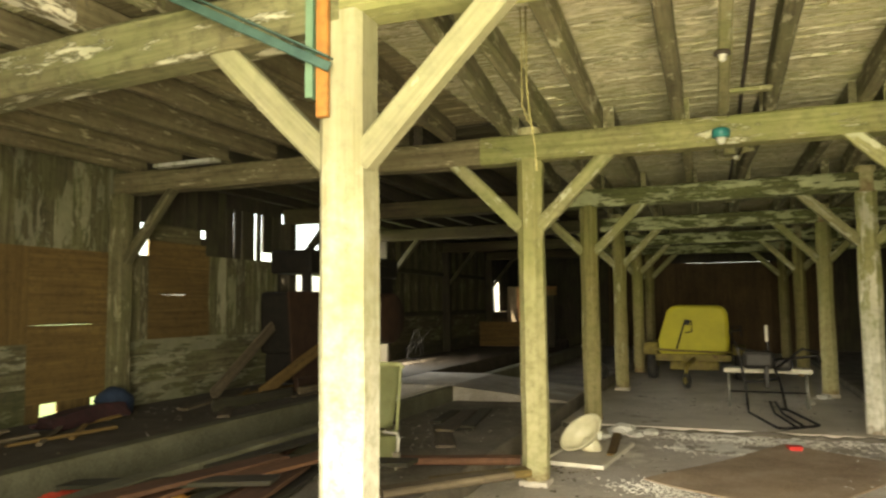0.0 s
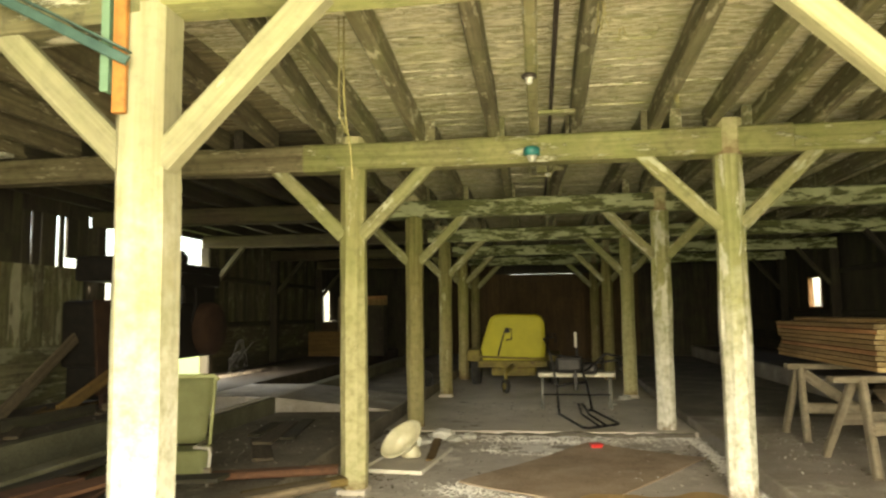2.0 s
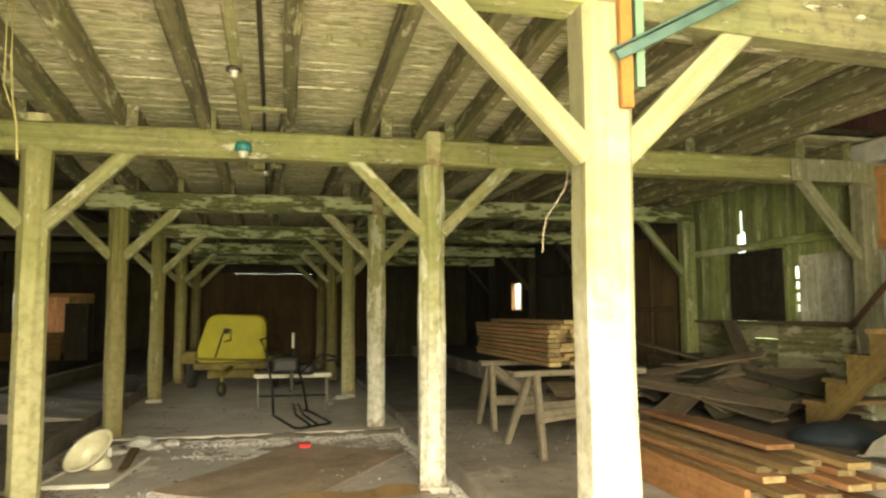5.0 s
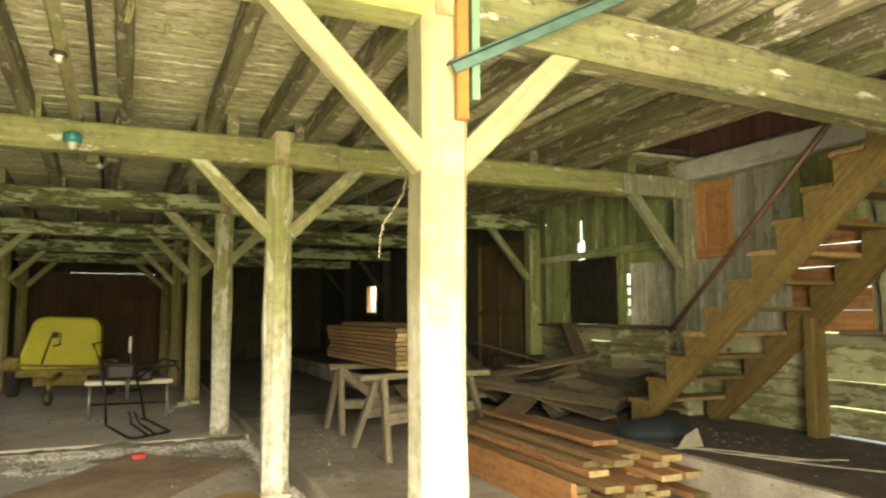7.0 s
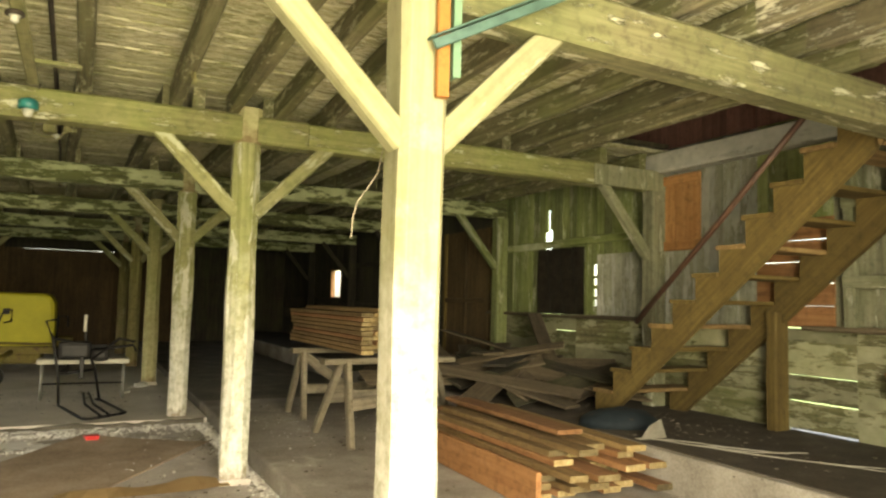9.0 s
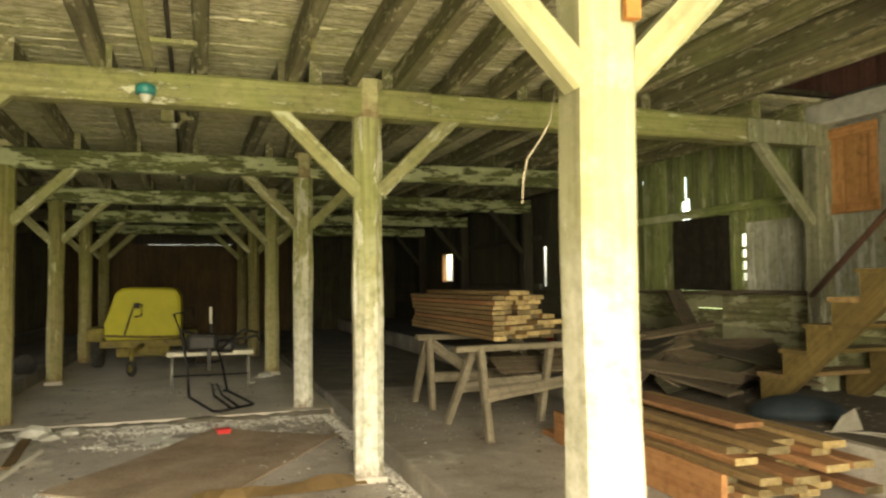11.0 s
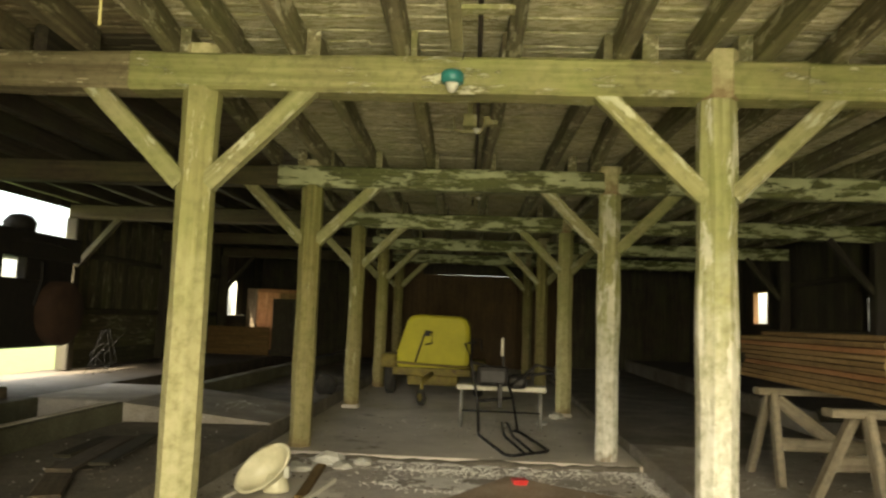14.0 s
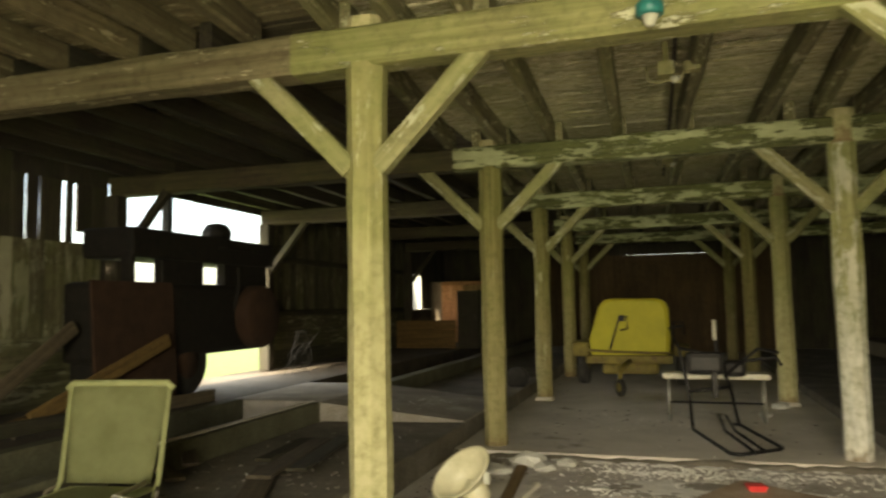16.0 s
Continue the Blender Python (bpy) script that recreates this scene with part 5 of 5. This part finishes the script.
part("cushion", crate(-0.36, 0.0, 0.44, 0.6, 0.52, 0.74, 0.05), black, ef, "sagging black cushion")
part("cushion", crate(0.0, 0.2, 0.46, 0.6, 0.5, 0.66, 0.05), black, ef)
part("strap", crate(-0.12, -0.07, 0.4, 0.62, 0.3, 0.56, 0.01), black, ef)
part("chrome_tip", tube([(-0.08, 0.48, 0.86), (-0.08, 0.48, 1.06)], 0.018, 10), white, ef, "pale tube end", smooth=True)
bk = thing("bucket", (-1.92, 11.5, 0.34), (94, 0, 20), "grey metal bucket lying on its side", "bucket")
part("body", turned([(0.1, 0.0), (0.14, 0.26), (0.15, 0.265), (0.135, 0.26), (0.095, 0.01)], 20), plain_mat("galvanised", (0.07, 0.07, 0.065), (0.14, 0.14, 0.13), rough=0.45, metal=0.6), bk, smooth=True)
part("rim", turned([(0.142, 0.25), (0.152, 0.255), (0.152, 0.27), (0.142, 0.272)], 20), black, bk, smooth=True)
gc = thing("red_canister", (4.32, 8.1, PLAT + 0.007), (0, 0, 30), "red plastic fuel canister on the dark platform", "canister")
part("body", crate(-0.15, 0.15, -0.1, 0.1, 0, 0.34, 0.04), red, gc)
part("handle", tube([(-0.1, 0, 0.33), (-0.06, 0, 0.4), (0.06, 0, 0.4), (0.1, 0, 0.33)], 0.02, 8), red, gc, smooth=True)
part("cap", turned([(0.03, 0.33), (0.03, 0.38), (0.02, 0.385)], 12), black, gc, m=pose(0.1, 0.05, 0), smooth=True)

# ---- left side: chair, planks, machine in the doorway ----
canvas = plain_mat("faded_canvas", (0.27, 0.285, 0.12), (0.37, 0.385, 0.18), rough=0.85, scale=5)
ch = thing("garden_chair", (-2.67, 4.87, 0.2), (0, 0, 10), "faded cream-green garden chair with a high back", "chair")
def panel(w0, w1, z0, z1, lean, sag):
    bm = bmesh.new()
    g = []
    for i in range(9):
        u = i / 8
        z = z0 + (z1 - z0) * u
        w = w0 + (w1 - w0) * u
        g.append([bm.verts.new((w * (j / 8 - 0.5), lean * u + sag * math.sin(j / 8 * math.pi) * math.sin(u * math.pi), z)) for j in range(9)])
    for i in range(8):
        for j in range(8):
            bm.faces.new((g[i][j], g[i][j + 1], g[i + 1][j + 1], g[i + 1][j]))
    bmesh.ops.solidify(bm, geom=bm.faces[:], thickness=0.016)
    return bm
part("backrest", panel(0.47, 0.56, 0.21, 0.71, 0.1, 0.03), canvas, ch, smooth=True)
part("top_bar", tube([(-0.3, 0.1, 0.68), (-0.27, 0.1, 0.71), (0.27, 0.1, 0.71), (0.3, 0.1, 0.68)], 0.02, 8), canvas, ch, smooth=True)
part("seat", panel(0.5, 0.5, 0.0, 0.42, 0.02, -0.02), canvas, ch, smooth=True, m=pose(0.04, -0.42, 0.2, -88, 0, 0))
part("leg_rest", panel(0.54, 0.52, 0.02, 0.23, 0.05, 0.015), canvas, ch, "paler leg rest panel", smooth=True, m=pose(0.12, -0.48, 0.0))
part("side_loop", tube([(0.4, -0.5, 0.0), (0.42, -0.5, 0.22), (0.4, -0.46, 0.25), (0.28, -0.4, 0.25), (0.26, -0.1, 0.24)], 0.012, 8), white, ch, "pale bent tube", smooth=True)
part("hinge", crate(0.38, 0.43, -0.53, -0.48, 0.08, 0.13, 0.008), saw_mat, ch)
for x in (-0.27, 0.27):
    part("side_frame", tube([(x, -0.03, 0.0), (x, -0.03, 0.17), (x, 0.01, 0.22), (x * 1.04, 0.1, 0.7)], 0.014, 8), canvas, ch, smooth=True)
    part("arm", tube([(x * 1.02, -0.1, 0.0), (x * 1.12, -0.1, 0.14), (x * 1.12, -0.06, 0.18), (x, 0.0, 0.2)], 0.01, 6), saw_mat, ch, smooth=True)
brn = thing("board_heap", (-3.0, 4.0, 0.2), label="heap of red-brown boards and planks on the stall floor", category="scrap wood")
rng = random.Random(31)
for k in range(13):
    x0, y0 = rng.uniform(-0.15, 0.5), rng.uniform(-1.3, 0.3)
    an = rng.uniform(-0.35, 0.25) + (1.3 if k % 4 == 0 else 0)
    l = rng.uniform(0.8, 1.7)
    z = 0.02 + 0.03 * (k % 6)
    d = Vector((math.sin(an), math.cos(an), rng.uniform(-0.02, 0.04))) * l / 2
    timber("plank", Vector((x0, y0, z + abs(d.z))) - d, Vector((x0, y0, z + abs(d.z))) + d, rng.uniform(0.1, 0.2), 0.026, plank_brown if k % 2 else wall_dark, brn, seg=4, ch=0.004, ragged=0.02, seed=k + 60)
for x0, y0, x1, y1, mt in ((-2.45, 4.5, -1.35, 4.8, plank_brown), (-1.95, 3.7, -1.3, 4.35, plank_grey), (-1.75, 4.05, -1.2, 4.45, new_wood)):
    timb = timber("loose_plank", (x0, y0, 0.24), (x1, y1, 0.26), 0.14, 0.05, mt, seg=4)
    tagged(timb, "loose plank lying across the stall kerb", "plank", "loose planks")
for nm, c1, c2, x, y, s, lab in (("red_tarp", (0.45, 0.04, 0.02), (0.6, 0.08, 0.04), -3.55, 2.85, 0.3, "crumpled red plastic sheet"), ("orange_cloth", (0.5, 0.25, 0.06), (0.62, 0.34, 0.1), -3.05, 3.05, 0.24, "crumpled orange cloth"), ("yellow_bag", (0.6, 0.5, 0.03), (0.72, 0.6, 0.06), -2.5, 3.12, 0.15, "crumpled yellow plastic bag"), ("yellow_bag", (0.6, 0.5, 0.03), (0.72, 0.6, 0.06), -2.2, 3.28, 0.13, "crumpled yellow plastic bag")):
    bm = bmesh.new()
    bmesh.ops.create_icosphere(bm, subdivisions=3, radius=s)
    for v in bm.verts:
        n = noise.noise_vector(v.co * 9 + Vector((x * 3, 0, 0)))
        v.co = Vector((v.co.x * 1.2 + n.x * s * 0.5, v.co.y + n.y * s * 0.5, max(0, v.co.z * 0.35 + n.z * s * 0.5 + s * 0.2)))
    solo(nm, bm, plain_mat(nm, c1, c2, rough=0.6), lab + " on the plank heap", "sheet", m=pose(x, y, 0.2, 0, 0, 0) @ Matrix.Diagonal((0.6, 0.6, 0.6, 1)))
solo("crumpled_cloth", (stick(0.75, 0.26, 0.1, ch=0.045, seg=8, wob=0.09, seed=3, ragged=0.1)), plain_mat("red_cloth", (0.014, 0.004, 0.004), (0.04, 0.01, 0.011), rough=0.9), "dark red cloth lying crumpled by the wall", "cloth", m=span((-5.2, 4.0, 0.45), (-5.15, 4.85, 0.45))[0])
bm = bmesh.new()
bmesh.ops.create_icosphere(bm, subdivisions=3, radius=0.17)
for v in bm.verts:
    v.co = v.co * (1 + 0.2 * noise.noise(v.co * 9))
    v.co.z = max(v.co.z, -0.1)
solo("blue_cloth", bm, plain_mat("blue_cloth", (0.005, 0.013, 0.032), (0.014, 0.03, 0.06), rough=0.85), "dark blue cloth bundle by the plywood door", "cloth", m=pose(-5.32, 4.88, 0.48), smooth=True)

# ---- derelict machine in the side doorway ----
# near black, so the machine stands as a silhouette against the doorway
silhouette = plain_mat("near_black_iron", (0.006, 0.005, 0.004), (0.018, 0.014, 0.01), rough=0.75, metal=0.2)
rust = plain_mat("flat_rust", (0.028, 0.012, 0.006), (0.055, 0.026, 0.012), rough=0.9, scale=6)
mc = thing("derelict_machine", (-5.1, 9.0, 0.38), label="black derelict farm machine standing in the side doorway", category="machine")
part("body", crate(-0.3, 0.3, -1.75, 0.95, 0.42, 1.2, 0.06), silhouette, mc)
# added dark block that closes the bright gap under the body
part("skirt", crate(-0.25, 0.2, -1.7, -0.3, 0.06, 0.44, 0.03), silhouette, mc)
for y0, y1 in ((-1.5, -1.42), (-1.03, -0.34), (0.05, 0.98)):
    part("cab_panel", crate(0.15, 0.27, y0, y1, 1.16, 1.5, 0.02), silhouette, mc)
part("roof_beam", crate(-0.32, 0.3, -1.5, 1.1, 1.44, 1.74, 0.03), silhouette, mc)
part("pillar", crate(-0.3, -0.2, -0.35, -0.28, 1.74, 2.3), silhouette, mc)
part("seat", turned([(0.05, 0.0), (0.17, 0.02), (0.18, 0.12), (0.12, 0.2), (0.04, 0.22)], 14), silhouette, mc, m=pose(0.0, 0.28, 1.74), smooth=True)
part("handle", tube([(0.25, -0.15, 1.5), (0.3, -0.1, 1.62), (0.3, 0.5, 1.64), (0.28, 0.85, 1.6)], 0.02, 8), silhouette, mc, smooth=True)
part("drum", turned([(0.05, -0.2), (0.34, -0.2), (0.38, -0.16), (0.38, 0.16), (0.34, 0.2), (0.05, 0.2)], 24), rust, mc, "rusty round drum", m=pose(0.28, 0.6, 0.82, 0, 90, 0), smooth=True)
part("lever", tube([(0.3, 0.2, 0.9), (0.34, 0.25, 1.2), (0.36, 0.2, 1.4)], 0.018, 6), silhouette, mc)
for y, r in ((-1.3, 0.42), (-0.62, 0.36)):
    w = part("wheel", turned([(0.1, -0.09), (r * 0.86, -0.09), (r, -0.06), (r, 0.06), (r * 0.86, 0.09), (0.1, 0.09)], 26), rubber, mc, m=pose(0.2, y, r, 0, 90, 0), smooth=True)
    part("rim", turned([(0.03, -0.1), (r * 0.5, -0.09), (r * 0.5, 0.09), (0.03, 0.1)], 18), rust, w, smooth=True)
rp = thing("rusty_sheet", (-4.7, 7.5, 0.38), (0, 0, 0), "rust-brown metal sheet leaning on the machine", "metal sheet")
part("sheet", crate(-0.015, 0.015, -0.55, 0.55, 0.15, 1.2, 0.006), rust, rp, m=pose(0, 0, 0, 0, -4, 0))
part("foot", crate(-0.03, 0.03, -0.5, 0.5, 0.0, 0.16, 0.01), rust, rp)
for a, b, mt in (((-4.62, 6.2, 0.46), (-4.62, 7.8, 1.0), ply_mat), ((-5.1, 6.0, 0.44), (-5.1, 7.1, 1.15), plank_grey), ((-4.4, 6.6, 0.42), (-4.3, 8.1, 0.42), plank_grey), ((-4.6, 5.4, 0.42), (-4.5, 6.6, 0.42), wall_dark)):
    tb = timber("leaning_plank", a, b, 0.04, 0.14, mt, seg=4, ragged=0.03)
    tagged(tb, "old plank leaning by the side doorway", "plank", "leaning planks")
tg = thing("wire_tangle", (-4.9, 10.95, 0.38), label="dark tangle of wire and twigs by the doorway", category="wire")
rng = random.Random(41)
for k in range(9):
    a = rng.uniform(-0.3, 0.3)
    part("wire", tube([(rng.uniform(-0.1, 0.1), a, 0.0), (rng.uniform(-0.15, 0.15), a + rng.uniform(-0.2, 0.2), rng.uniform(0.15, 0.35)), (rng.uniform(-0.1, 0.2), a + rng.uniform(-0.3, 0.3), rng.uniform(0.3, 0.65))], 0.004, 5), rubber, tg)
rng = random.Random(44)
for k in range(14):
    x, y, l, an = rng.uniform(-5.3, -4.2), rng.uniform(3.2, 8.4), rng.uniform(0.3, 1.0), rng.uniform(-0.7, 0.7)
    tb = timber("wood_scrap", (x, y, 0.4), (x + l * math.sin(an), y + l * math.cos(an), 0.4 + rng.uniform(0, 0.05)), rng.uniform(0.04, 0.13), 0.025, plank_grey if k % 3 else ply_mat, seg=3, ragged=0.03, seed=k)
    tagged(tb, "scrap of old wood on the dirt platform", "scrap wood", "wood scraps")
rng = random.Random(52)
for k in range(7):
    x, y, l, an = rng.uniform(-3.0, -2.1), rng.uniform(5.2, 6.4), rng.uniform(0.7, 1.4), rng.uniform(-1.2, -0.2)
    tb = timber("floor_plank", (x, y, 0.222 + 0.012 * k), (x + l * 0.5 * math.sin(an), y + l * math.cos(an), 0.222 + 0.012 * k), rng.uniform(0.1, 0.18), 0.024, wall_dark if k % 2 else plank_grey, seg=3, ragged=0.03, seed=k + 9)
    tagged(tb, "dark old plank lying on the stall floor", "plank", "floor planks")
# pieces along the trough rim
for k in (2, 3):
    tb = timber("rim_rail", (-3.235, 3.0 + k * 1.3, 0.388), (-3.235, 4.28 + k * 1.3, 0.388), 0.05, 0.014, slab_mat, seg=3, ch=0.003)
    tagged(tb, "worn pale strip along the trough rim", "rail", "rim rails")

# ---- far stall partitions ----
wf = thing("window_frame", (WALL_L, 0, 0), label="rough wooden frame of a small unglazed window", category="window", group="window frames")
for y in (17.57, 18.43):
    timber("jamb", (-0.05, y, 1.2), (-0.05, y, 2.03), 0.035, 0.09, wall_white, wf, up=(1, 0, 0), seg=3, ch=0.004)
timber("sill", (0.02, 17.5, 1.2), (0.02, 18.6, 1.2), 0.3, 0.03, wall_white, wf, seg=3, ch=0.004)
pt = thing("partition", (-5.6, 19.05, 0.38), label="orange-brown boarded stall partition beside a window", category="partition")
for k in range(5):
    timber("board", (0.14 + k * 0.28, 0, 0), (0.14 + k * 0.28, 0, 1.5), 0.276, 0.025, plank_grey if k == 0 else plank_red if k < 3 else ply_mat, pt, up=(0, 1, 0), seg=3, ch=0.004)
timber("top_rail", (0.3, -0.03, 1.46), (1.4, -0.03, 1.46), 0.03, 0.09, plank_red, pt, seg=3)
pt2 = thing("partition", (-4.9, 16.6, 0.38), label="low brown plywood stall front", category="partition")
for k in range(3):
    timber("board", (-0.7, 0, 0.1 + k * 0.2), (0.65, 0, 0.1 + k * 0.2), 0.025, 0.195, ply_mat, pt2, seg=3, ch=0.004)
cbn = thing("cabinet", (-3.97, 16.8, 0.38), label="tall dark wooden cabinet in the far stalls", category="cabinet")
part("body", crate(-0.24, 0.24, -0.2, 0.2, 0, 1.22, 0.012), wall_dark, cbn)
dr = part("door", crate(-0.21, 0.21, -0.225, -0.202, 0.06, 1.16, 0.006), wall_dark, cbn)
part("handle", crate(0.15, 0.18, -0.25, -0.22, 0.6, 0.7, 0.005), iron, dr)
# timbers and rails on the far side walls
for y0, y1, z, x in ((11.3, 17.0, 1.22, WALL_L + 0.04), (11.3, 17.0, 2.05, WALL_L + 0.04), (10.8, 15.2, 1.3, WALL_R - 0.04), (10.8, 15.2, 2.1, WALL_R - 0.04)):
    tb = timber("nailing_rail", (x, y0, z), (x, y1, z), 0.06, 0.09, wall_dark, seg=6)
    tagged(tb, "dark horizontal rail on the board wall", "rail", "nailing rails")
